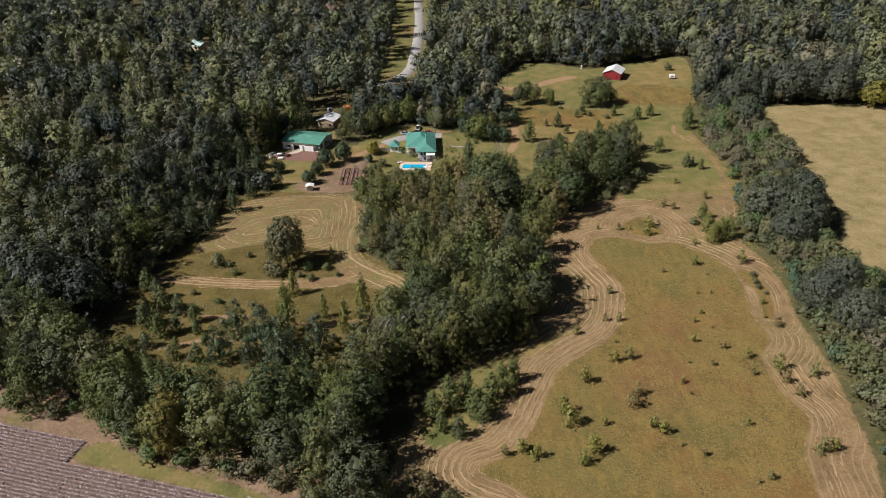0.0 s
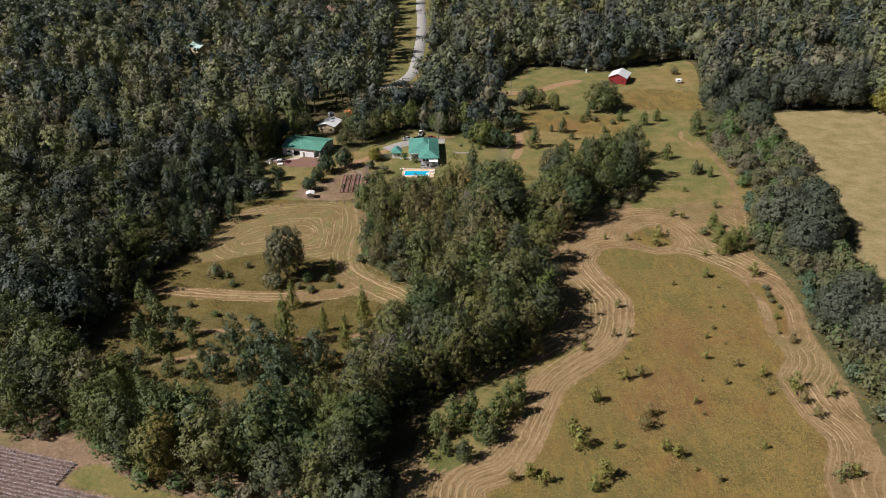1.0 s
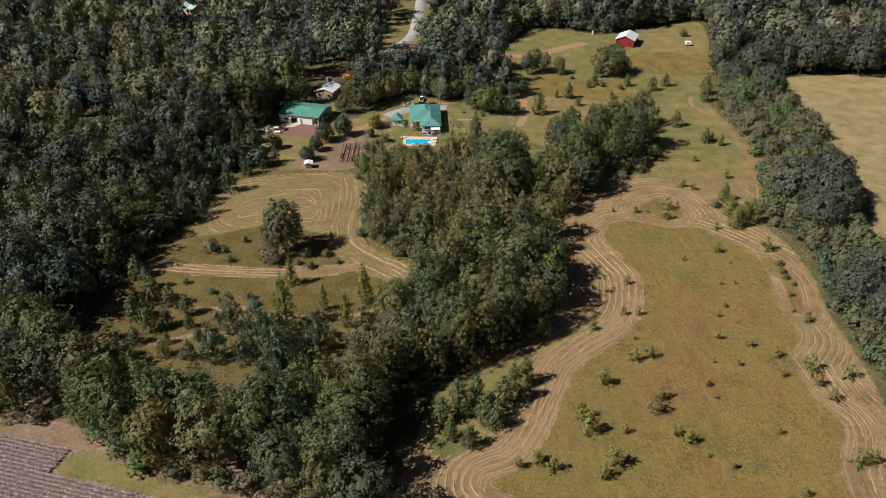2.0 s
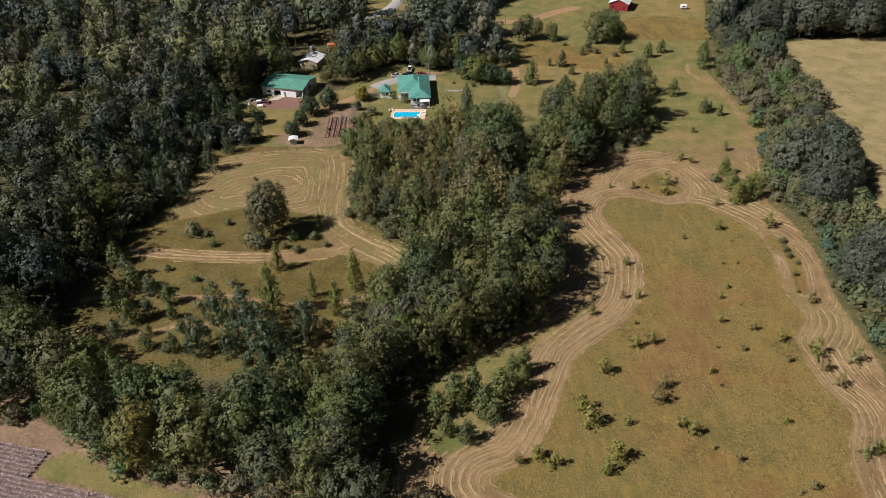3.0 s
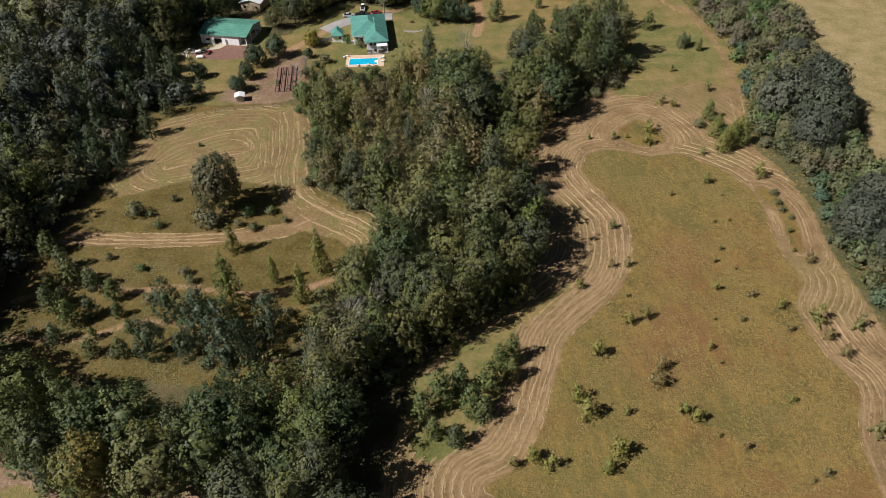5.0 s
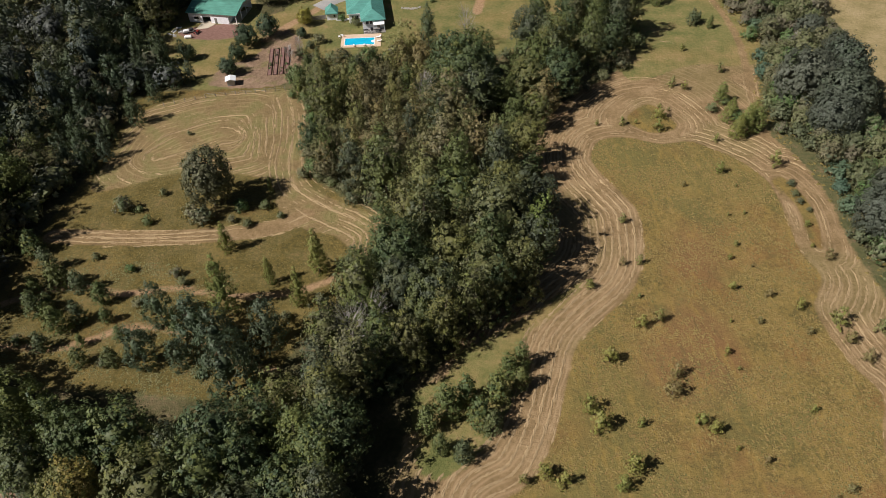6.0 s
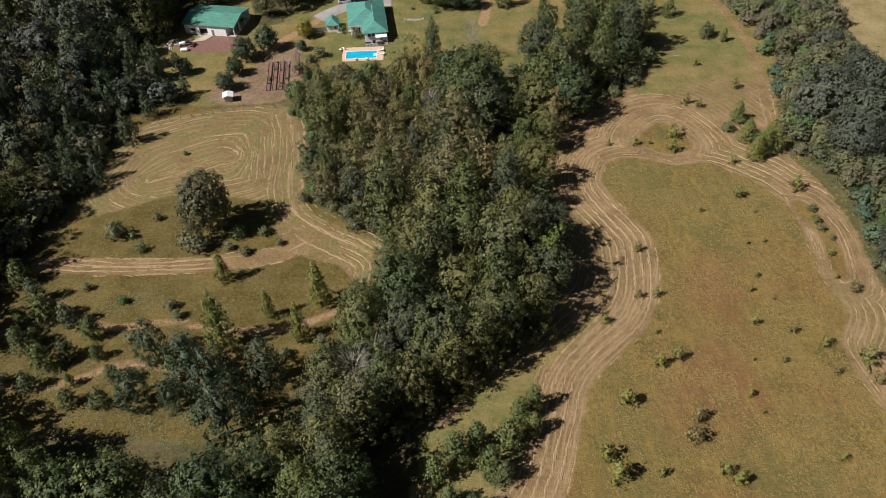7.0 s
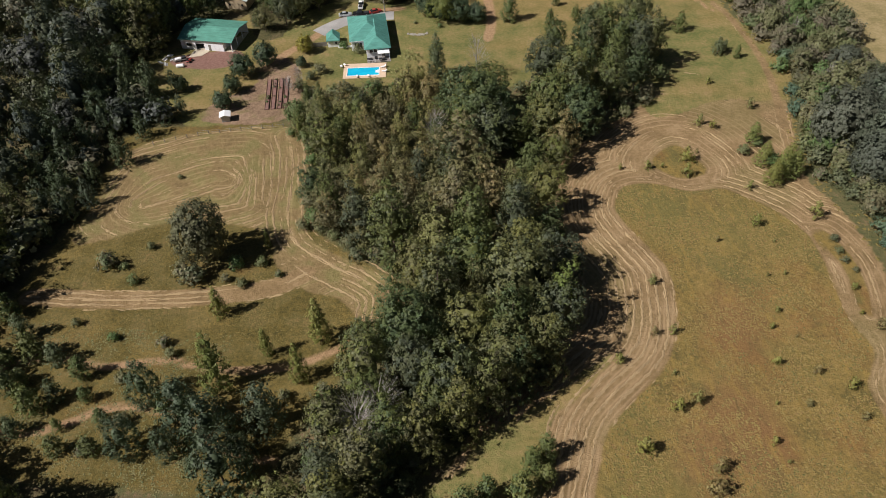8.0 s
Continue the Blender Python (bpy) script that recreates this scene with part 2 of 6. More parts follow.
M_BRUSH = foliage_material("dry_brush", ((0.0, (0.126, 0.117, 0.075)), (0.3, (0.147, 0.126, 0.088)), (0.6, (0.109, 0.115, 0.057)), (1.0, (0.139, 0.113, 0.084))))
M_BARK = plain("bark", (0.13, 0.10, 0.075), 0.95, 0, 0.4, 3)
M_GREYTWIG = plain("grey_twigs", (0.27, 0.245, 0.22), 0.9, 0, 0.3, 3)
M_STRAW = plain("straw", (0.325, 0.232, 0.126), 0.9, 0, 0.3, 1.0)


# ---- plan: outlines of the open ground, in metres ----
def smooth(points, steps=6, closed=True):
    """A smooth curve through the corners of an outline (Catmull-Rom)."""
    p = np.array(points, float)
    q = np.vstack([p[-1:], p, p[:2]]) if closed else np.vstack([2 * p[:1] - p[1:2], p, 2 * p[-1:] - p[-2:-1]])
    out = []
    for i in range(1, len(q) - 2):
        a, b, c, d = q[i - 1:i + 3]
        for k in range(steps):
            s = k / steps
            out.append(0.5 * (2 * b + (c - a) * s + (2 * a - 5 * b + 4 * c - d) * s ** 2 + (3 * b - a - 3 * c + d) * s ** 3))
    if not closed:
        out.append(q[-2])
    return np.array(out)


def reach(curve, X, Y, closed=True):
    """The signed distance of places from an outline (inside positive), or minus the distance from an open line."""
    a = curve
    b = np.roll(a, -1, 0)
    if not closed:
        a, b = a[:-1], b[:-1]
    best = np.full(X.shape, 1e18)
    odd = np.zeros(X.shape, bool)
    for (ax, ay), (bx, by) in zip(a, b):
        ex, ey = bx - ax, by - ay
        ll = ex * ex + ey * ey
        if ll < 1e-9:
            continue
        s = np.clip(((X - ax) * ex + (Y - ay) * ey) / ll, 0, 1)
        np.minimum(best, (X - ax - s * ex) ** 2 + (Y - ay - s * ey) ** 2, out=best)
        if closed:
            odd ^= ((ay > Y) != (by > Y)) & (X < (bx - ax) * (Y - ay) / (by - ay if by != ay else 1e-9) + ax)
    d = np.sqrt(best)
    return np.where(odd, d, -d) if closed else -d


def loops(X, Y):
    """Rounded nested rings of the raked western field, counted from its outer line."""
    s, d = -reach(SPINE_W, X, Y, False), reach(LOOP_W, X, Y)
    return np.where(d > 0, 14.0 * d / (d + s + 1e-6), d)


TALL = smooth([(5, 112), (12, 116), (18, 124), (23, 135), (27, 144), (32, 149), (42, 157), (47, 164), (50, 172), (52, 183), (50, 191), (47, 199),
               (46, 206), (50, 213), (58, 213), (66, 209), (74, 209), (80, 204), (85, 198), (88, 189), (87, 178), (85, 166), (86, 157), (81, 150),
               (80, 144), (81, 133), (83, 126), (78, 117), (76, 110), (74, 100), (66, 88), (40, 84), (22, 96), (14, 106)])
MEDIAN = smooth([(89.5, 190), (92.5, 191), (94.5, 182), (93, 173), (90, 165), (88.5, 168), (91, 179)])
ISLAND = smooth([(60, 221), (64, 226), (69, 228), (72, 222), (73, 216), (67, 214), (63, 216)])
OPEN_E = smooth([(-12, 96), (-14, 112), (-10, 126), (-4, 138), (4, 150), (14, 158), (22, 166), (27, 175), (28, 188), (28, 203), (28, 214), (42, 231),
                 (58, 243), (70, 252), (80, 262), (92, 266), (106, 268), (109, 258), (106, 240), (100, 222), (97, 210), (100, 197), (100, 180), (97, 164), (97, 151),
                 (96, 138), (94, 126), (92, 114), (86, 98), (78, 84), (40, 76), (0, 84)])
LANE_N = smooth([(70, 252), (76, 262), (84, 275), (90, 295), (96, 315), (100, 335), (112, 350), (122, 348), (116, 335), (111, 318), (111, 300), (112, 285), (108, 268), (96, 258)])
PAST_N = smooth([(14, 382), (30, 400), (50, 427), (86, 414), (112, 424), (140, 432), (138, 402), (122, 350), (113, 316), (100, 290), (80, 276), (62, 280), (40, 280),
                 (24, 296), (34, 318), (26, 340), (26, 362)])
YARD = smooth([(-87, 287), (-74, 268), (-66, 256), (-50, 254), (-38, 256), (-33, 266), (-22, 270), (-4, 268), (6, 266), (20, 263), (40, 264), (50, 274), (40, 312), (30, 326), (12, 321),
               (-4, 322), (-22, 326), (-36, 318), (-42, 304), (-50, 305), (-54, 322), (-58, 318), (-76, 314), (-85, 303)])
OPEN_W = smooth([(-82, 254), (-60, 255), (-38, 253), (-31, 228), (-31, 212), (-20, 198), (-8, 186), (-10, 176), (-18, 168), (-26, 158), (-32, 150), (-40, 140),
                 (-60, 144), (-84, 149), (-96, 160), (-98, 182), (-92, 208), (-86, 228)])
MOWN_W = smooth([(-81, 246), (-60, 252.5), (-36, 251), (-30, 228), (-31, 212), (-29, 204), (-19, 195), (-8, 187), (-9, 178), (-17, 177), (-22, 184), (-30, 188), (-37, 197),
                 (-39, 206), (-46, 211), (-64, 215), (-77, 211), (-87, 211), (-84, 228)])
LOOP_W = smooth([(-76, 237.5), (-68, 241), (-61, 243), (-53, 243.5), (-48, 243), (-45, 240), (-44.5, 233), (-44, 222), (-44, 217), (-50, 215), (-60, 214), (-71, 214), (-78, 218), (-80, 223), (-79, 229)])
SPINE_W = smooth([(-72, 223), (-64, 226), (-55, 230), (-51, 229)], closed=False)
BARE = smooth([(-62, 259), (-50, 255), (-37, 257), (-34, 268), (-35, 282), (-42, 292), (-48, 290), (-47, 276), (-58, 268)])
VERGE = smooth([(-44, 412), (-30, 398), (-14, 410), (-12, 470), (-13, 600), (-13, 780), (-40, 780), (-40, 600), (-38, 500), (-36, 450)])
WEEDS = smooth([(-85, 121), (-80, 122.5), (-70, 117), (-56, 112), (-40, 106), (-42, 103.5), (-60, 109), (-75, 113.5), (-86, 117)])
TURN_W = smooth([(-37, 248), (-35, 238), (-34.5, 226), (-35, 214), (-33, 204), (-25, 195.5), (-17, 189.5), (-13, 184), (-13.5, 178)], closed=False)
DRY_N = smooth([(35, 352), (50, 355), (58, 346), (82, 340), (79, 320), (65, 316), (46, 322), (34, 323)])
DRY_B = smooth([(94, 381), (127, 377), (127, 356), (120, 346), (86, 352)])
DRY_C = smooth([(78, 372), (118, 376), (136, 398), (124, 424), (100, 404), (96, 388)])
DRY_Y = smooth([(-72, 262), (-58, 258), (-40, 258), (-34, 270), (-33, 298), (-46, 302), (-56, 286), (-66, 282)])
STRIP = smooth([(4, 147), (9, 149), (16, 152.5), (23, 157), (30, 161), (34, 162), (29, 157.5), (24, 153), (19, 150), (16.5, 146), (16.5, 140), (13, 134), (2, 121), (-7, 120), (-7, 136), (-1, 140)])
RUST = smooth([(38, 137), (45, 149), (55, 154), (61, 146), (58, 134), (50, 129), (42, 130)])
RUST_N = smooth([(54, 168), (62, 178), (68, 170), (64, 160), (57, 160)])
OLIVE_N = smooth([(46, 213), (64, 209), (82, 203), (88, 190), (78, 184), (62, 190), (50, 194)])
OLIVE_S = smooth([(12, 114), (20, 126), (28, 140), (36, 138), (36, 122), (40, 108), (28, 102)])
GREEN_N = smooth([(66, 244), (74, 242), (84, 246), (92, 247), (102, 245), (112, 250), (116, 285), (96, 290), (70, 270)])
LANE_E = smooth([(96, 216), (98, 222), (103, 239), (108, 258), (110, 276), (110, 294), (108, 306)], closed=False)
LANE_W = smooth([(-92, 194), (-82, 192), (-70, 190), (-56, 189), (-44, 189), (-36, 190), (-30, 193)], closed=False)
COTTON = smooth([(-111, 130), (-98, 126), (-86, 122.5), (-86, 121.5), (-87, 117), (-86, 115.5), (-70, 111.5), (-50, 106), (-30, 99), (-30, 60), (-140, 60), (-150, 139)], steps=2)
EDGE = smooth([(-150, 154), (-113, 145), (-91, 141), (-82, 135), (-73, 129), (-57, 122), (-39, 115), (-20, 106), (-20, 50), (-150, 50)])
PAST_E = smooth([(148, 338), (230, 330), (260, 230), (180, 160), (134, 190), (126, 204), (136, 219), (143, 250), (146, 290)])
SCRUB = smooth([(-40, 142), (-30, 152), (-22, 166), (-30, 176), (-50, 178), (-70, 182), (-92, 186), (-98, 170), (-92, 152), (-62, 143)])
PATHS = [smooth(c, closed=False) for c in (
    [(-98, 172), (-84, 176), (-70, 172), (-58, 172), (-46, 168), (-30, 168), (-16, 174)],
    [(-96, 160), (-80, 158), (-66, 162), (-54, 158), (-44, 150), (-34, 146)],
    [(106, 300), (104, 306), (103, 312), (105, 319)])]
DRIVE_N = smooth([(-30, 398), (-6, 388), (20, 383), (36, 380), (48, 384), (58, 392), (70, 398)], closed=False)
DRIVE_Y = smooth([(-46, 284), (-40, 292), (-30, 303), (-22, 312), (-12, 316), (0, 318)], closed=False)
TRACK_N = smooth([(27, 376), (30, 350), (31, 325), (30, 305), (27, 292)], closed=False)
GRAVEL = smooth([(-76, 296), (-60, 298), (-54, 296), (-54, 290), (-62, 287), (-74, 290)])
ROAD = smooth([(-44, 392), (-30, 400), (-22, 420), (-20, 450), (-19, 500), (-20, 560), (-23, 640), (-20, 760)], closed=False)
GROVE = smooth([(-36, 254), (-32, 242), (-29, 228), (-30, 212), (-20, 199), (-8, 189), (-6, 179), (-13, 171), (-22, 161), (-27, 151), (-26, 143), (-19, 140), (-12, 139), (-4, 145),
                (7, 151.5), (17, 159), (24, 167), (28, 177), (30, 190), (30, 203), (30, 214), (44, 231), (58, 243), (68, 252), (75, 264), (70, 276), (58, 279), (50, 268), (40, 261), (22, 260), (8, 263), (-1, 264), (-20, 266)])
FRONT = smooth([(-125, 143), (-103, 134), (-92, 132.5), (-83, 128.5), (-74, 123.5), (-67, 117.5), (-58, 115), (-43, 111.5), (-26, 104), (-10, 97), (3, 96), (2, 101), (-10, 104), (-20, 110), (-21, 120), (-20, 130), (-26, 136), (-34, 131), (-42, 127),
                (-52, 130), (-66, 133), (-84, 141), (-98, 150), (-108, 162), (-128, 170)])
HEDGE = smooth([(92, 100), (96, 116), (98, 135), (99, 150), (99, 165), (102, 180), (102, 196), (99, 210), (103, 228), (108, 243), (111, 258), (113, 276), (113, 300), (118, 318), (128, 345), (150, 342),
                (144, 310), (142, 282), (138, 256), (131, 228), (126, 212), (122, 200), (128, 186), (122, 160), (116, 135), (108, 104)])


def land(x, y):
    """The height of the ground: long low swells."""
    return 0.22 * np.sin(x * 0.051 + 0.7) * np.cos(y * 0.043) + 0.1 * np.sin(x * 0.13 + y * 0.09)


def lines(parts):
    out = [parts[0][0]]
    for lo, hi, n in parts:
        out += list(np.linspace(lo, hi, n + 1)[1:])
    return np.array(out)


def make_mesh(name, V, T, mats, index=None, tint=None, smooth_shade=False):
    """A mesh of triangles from arrays."""
    me = bpy.data.meshes.new(name)
    V, T = np.asarray(V, np.float32), np.asarray(T, np.int32)
    me.vertices.add(len(V)), me.loops.add(3 * len(T)), me.polygons.add(len(T))
    me.vertices.foreach_set("co", V.ravel())
    me.loops.foreach_set("vertex_index", T.ravel())
    me.polygons.foreach_set("loop_start", np.arange(0, 3 * len(T), 3, dtype=np.int32))
    if index is not None:
        me.polygons.foreach_set("material_index", np.asarray(index, np.int32))
    me.polygons.foreach_set("use_smooth", np.full(len(T), smooth_shade))
    for m in mats:
        me.materials.append(m)
    if tint is not None:
        me.attributes.new("tint", "FLOAT", "POINT").data.foreach_set("value", np.asarray(tint, np.float32))
    me.update(calc_edges=True)
    return me


def build_ground():
    gx = lines([(-4000, -700, 5), (-700, -150, 22), (-150, 175, 180), (175, 700, 22), (700, 4000, 5)])
    gy = lines([(-3000, 40, 6), (40, 80, 4), (80, 300, 122), (300, 440, 56), (440, 900, 20), (900, 4500, 5)])
    X, Y = np.meshgrid(gx, gy)
    nx, ny = len(gx), len(gy)
    V = np.stack([X, Y, land(X, Y)], -1).reshape(-1, 3)
    i = (np.arange(ny - 1)[:, None] * nx + np.arange(nx - 1)[None]).ravel()
    T = np.vstack([np.stack([i, i + 1, i + nx + 1], 1), np.stack([i, i + nx + 1, i + nx], 1)])
    me = make_mesh("ground", V, T, [M_GROUND], smooth_shade=True)
    x, y = V[:, 0], V[:, 1]

    def field(name, values):
        me.attributes.new(name, "FLOAT", "POINT").data.foreach_set("value", np.clip(values, -60, 60).astype(np.float32))

    far = (x < -160) | (x > 270) | (y < 40) | (y > 900)

    def r(c, closed=True):
        out = np.full(len(x), -40.0)
        out[~far] = reach(c, x[~far], y[~far], closed)
        return out

    field("d_tall", np.maximum.reduce([r(TALL), r(ISLAND), r(MEDIAN), np.where(far, -9, np.maximum(r(DRY_N), r(DRY_B)) - 1)]))
    field("d_mown_e", np.minimum.reduce([r(OPEN_E), -r(STRIP), -r(GREEN_N)]))
    field("d_lawn", np.maximum.reduce([r(LANE_N), r(PAST_N), r(YARD), r(VERGE), r(GREEN_N) + 0.5, r(WEEDS), r(STRIP) + 0.5]))
    field("d_wopen", r(OPEN_W))
    field("d_mown_w", r(MOWN_W))
    bend = r(TURN_W, False)
    field("d_rows_w", np.where(far, 0, np.where(bend > -6, bend + 40, loops(x, y))))
    field("d_lane_w", np.maximum.reduce([r(LANE_W, False) + 2.6, r(LANE_E, False) + 1.2, r(BARE) - 1]))
    field("d_scrub", np.maximum.reduce([r(SCRUB), r(HEDGE) + 4, r(GROVE) + 2.5, r(FRONT) - 2]))
    field("d_dry", np.maximum(r(DRY_Y), r(DRY_C)))
    field("d_rust", np.maximum(r(RUST), r(RUST_N)))
    field("d_olive", np.maximum(r(OLIVE_N), r(OLIVE_S)))
    field("d_cotton", r(COTTON))
    field("d_soil", np.maximum(np.minimum(r(EDGE), -r(WEEDS)), r(BARE) + 0.5))
    field("d_past_e", r(PAST_E))
    field("d_dirt", np.maximum.reduce([r(p, False) + 0.95 for p in PATHS] + [r(DRIVE_N, False) + 3.0, r(DRIVE_Y, False) + 1.6, r(TRACK_N, False) + 1.7]))
    field("d_gravel", r(GRAVEL))
    return tagged(new("ground", me), "farmland of mown hay, golden meadow grass and bare soil", "ground", kind="structure")


build_ground()


# ---- trees ----
def ico(sub):
    bm = bmesh.new()
    bmesh.ops.create_icosphere(bm, subdivisions=sub, radius=1)
    v = np.array([p.co[:] for p in bm.verts])
    t = np.array([[q.index for q in f.verts] for f in bm.faces])
    bm.free()
    return v, t


ICO1, ICO2 = ico(1), ico(2)


def sprays(rng, pts, nrm, size, loose=0.52):
    """Ragged sprays of leaves at the given places."""
    k = len(pts)
    n = nrm + rng.normal(0, loose, (k, 3)) + np.array([0, 0, 0.15])
    n /= np.linalg.norm(n, axis=1)[:, None]
    a = np.cross(n, rng.normal(0, 1, (k, 3)))
    a /= np.linalg.norm(a, axis=1)[:, None]
    b = np.cross(n, a)
    s = (size * rng.uniform(0.55, 1.35, k))[:, None]
    w = s * rng.uniform(0.35, 0.6, k)[:, None]
    V = np.stack([pts - a * s * 0.5 - b * w * 0.6, pts + a * s * rng.uniform(0.0, 0.5, (k, 1)) + b * w * 1.1, pts + a * s * 0.55 - b * w * 0.7], 1).reshape(-1, 3)
    T = np.arange(3 * k).reshape(-1, 3)
    return V, T


def crown(seed, lobes, cards, size, core=ICO1, core_scale=0.72, spread=0.14, low=-0.6, loose=0.27, plume=16, rise=0.55, cores=1):
    """A crown: a dark inner body under many feathery branch tips, each a plume of leaf sprays. lobes: rows of centre and radii."""
    rng = np.random.default_rng(seed)
    L = np.array(lobes, float)
    C, R = L[:, :3], L[:, 3:6]
    Vs, Ts, tint, off = [], [], [], 0
    for c, r in zip(C[:cores], R[:cores]):
        v = core[0] * r * core_scale * rng.uniform(0.75, 1.08, (len(core[0]), 1)) + c
        Vs.append(v), Ts.append(core[1] + off), tint.append(np.zeros(len(v)))
        off += len(v)
    area = R[:, 0] * R[:, 2]
    n = max(4, cards // plume)
    pick = rng.choice(len(L), n * 5, p=area / area.sum())
    d = rng.normal(0, 1, (len(pick), 3))
    d /= np.linalg.norm(d, axis=1)[:, None]
    tips = C[pick] + d * R[pick] * rng.normal(1.0, spread, (len(pick), 1))
    keep = d[:, 2] > low
    for j in range(len(L)):
        q = (((tips - C[j]) / R[j]) ** 2).sum(1)
        keep &= ~((q < 0.78) & (pick != j))
    tips, d = tips[keep][:n], d[keep][:n]
    n = len(tips)
    axis = d + np.array([0, 0, rise]) + rng.normal(0, 0.25, (n, 3))
    axis /= np.linalg.norm(axis, axis=1)[:, None]
    rad = size * math.sqrt(plume) * 0.28 * rng.uniform(0.7, 1.35, (n, 1, 1))
    o = rng.normal(0, 0.5, (n, plume, 3)) * rad + axis[:, None] * rng.normal(0, 0.75, (n, plume, 1)) * rad
    pts = (tips[:, None] + o).reshape(-1, 3)
    e = (tips - C[0]) / R[0] ** 2
    e /= np.linalg.norm(e, axis=1)[:, None]
    nrm = (0.45 * d[:, None] + 0.6 * e[:, None] + 0.3 * o / rad).reshape(-1, 3)
    v, t = sprays(rng, pts, nrm, size, loose)
    Vs.append(v), Ts.append(t + off), tint.append(np.repeat(rng.uniform(-0.06, 0.06, n), plume * 3))
    return np.vstack(Vs), np.vstack(Ts), np.concatenate(tint)


def trunk(rng, height, radius, limbs=4, lean=0.03, spread=0.35, sides=6):
    """A tapered trunk with rising limbs."""
    Vs, Ts, off = [], [], 0

    def tube(path, r0, r1, sides):
        nonlocal off
        path = np.array(path)
        n = len(path)
        ang = np.arange(sides) * 2 * np.pi / sides
        ring = np.stack([np.cos(ang), np.sin(ang), 0 * ang], 1)
        rad = np.linspace(r0, r1, n)
        V = (path[:, None] + ring[None] * rad[:, None, None]).reshape(-1, 3)
        T = []
        for i in range(n - 1):
            for k in range(sides):
                a, b = i * sides + k, i * sides + (k + 1) % sides
                T += [[a, b, b + sides], [a, b + sides, a + sides]]
        Vs.append(V), Ts.append(np.array(T) + off)
        off += len(V)

    lx, ly = rng.normal(0, lean, 2)
    stem = [(lx * height * s * s, ly * height * s * s, height * s) for s in ((-0.02, 0.06, 0.3, 0.6, 1.0) if limbs else (-0.02, 1.0))]
    tube(stem, radius * 1.35, radius * 0.25, sides)
    for i in range(limbs):
        s = rng.uniform(0.3, 0.8)
        a = i * 2.4 + rng.uniform(0, 0.8)
        o = np.array((lx * height * s * s, ly * height * s * s, height * s))
        q = np.array((math.cos(a), math.sin(a), rng.uniform(0.4, 1.0)))
        ln = height * spread * (1.15 - s)
        tube([o, o + q * ln * 0.5 + (0, 0, 0.03 * height), o + q * ln], radius * 0.4, radius * 0.08, 4)
    return np.vstack(Vs), np.vstack(Ts)


def lobes_broad(rng, r, h, n, low=0.25):
    """A wide domed crown with shallow swellings."""
    mid, half = h * (low + 0.95) / 2, h * (0.95 - low) / 2
    out = [(0, 0, mid, r * 0.8, r * 0.8, half * 0.9)]
    for i in range(n):
        a = i * 2.399 + rng.uniform(-0.4, 0.4)
        up = 1 - 1.5 * (i + 0.4) / n
        ring = r * rng.uniform(0.5, 0.66) * math.sqrt(max(0.05, 1 - up * up))
        k = r * rng.uniform(0.26, 0.46)
        out.append((math.cos(a) * ring, math.sin(a) * ring, mid + up * half * rng.uniform(0.62, 0.8), k, k, k * rng.uniform(0.8, 1.3)))
    return out


def lobes_tall(rng, r, h, n, taper=0.55, low=0.12):
    """An upright crown, oval to pointed by its taper."""
    out = [(0, 0, h * (0.40 + 0.5 * low), r * 0.58, r * 0.58, h * 0.40)]
    for i in range(n):
        s = (i + 0.5) / n
        prof = (1 - s ** 1.6) ** taper * min(1, 0.55 + s * 2.2)
        a = i * 2.399 + rng.uniform(-0.5, 0.5)
        k = r * prof * rng.uniform(0.52, 0.72) + 0.1 * r
        o = r * prof * rng.uniform(0.35, 0.55)
        out.append((math.cos(a) * o, math.sin(a) * o, h * (low + (0.97 - low) * s) - k * 0.2, k, k, max(k, h / n * 0.75)))
    return out


def lobes_ragged(rng, r, h, stems=5, n=6, low=0.06):
    """An uneven crown of several leaders, each a column of clumps with its own height."""
    out = [(0, 0, h * 0.42, r * 0.5, r * 0.5, h * 0.3)]
    for i in range(stems):
        a = i * 6.283 / stems + rng.uniform(-0.5, 0.5)
        o = r * (rng.uniform(0.0, 0.2) if i == 0 else rng.uniform(0.35, 0.66))
        top = h * (1.0 if i == 0 else rng.uniform(0.66, 0.95))
        for j in range(n):
            s = j / (n - 1)
            k = r * rng.uniform(0.22, 0.42) * (1.1 - 0.5 * s)
            b = a + rng.uniform(-0.7, 0.7)
            q = o * (0.72 + 0.5 * math.sin(3.0 * min(1, s + 0.12))) + rng.uniform(-0.1, 0.14) * r
            out.append((math.cos(b) * q, math.sin(b) * q, h * low + (top - h * low) * s - k * 0.6, k, k, k * rng.uniform(0.95, 1.5)))
    return out


def kind(name, seeds, maker, cards, size, core, trunk_r, height, leaf, bark=None, limbs=4, **kw):
    """Some crowns of one kind, with their trunks, as arrays."""
    out = []
    for s in seeds:
        rng = np.random.default_rng(s)
        cv, ct, ci = crown(s, maker(rng), cards, size, core, **kw)
        tv, tt = trunk(rng, height, trunk_r, limbs, sides=6 if limbs else 3)
        out.append((cv, ct, tv, tt, ci))
    return dict(name=name, forms=out, leaf=leaf, bark=bark or M_BARK, meshes=None)


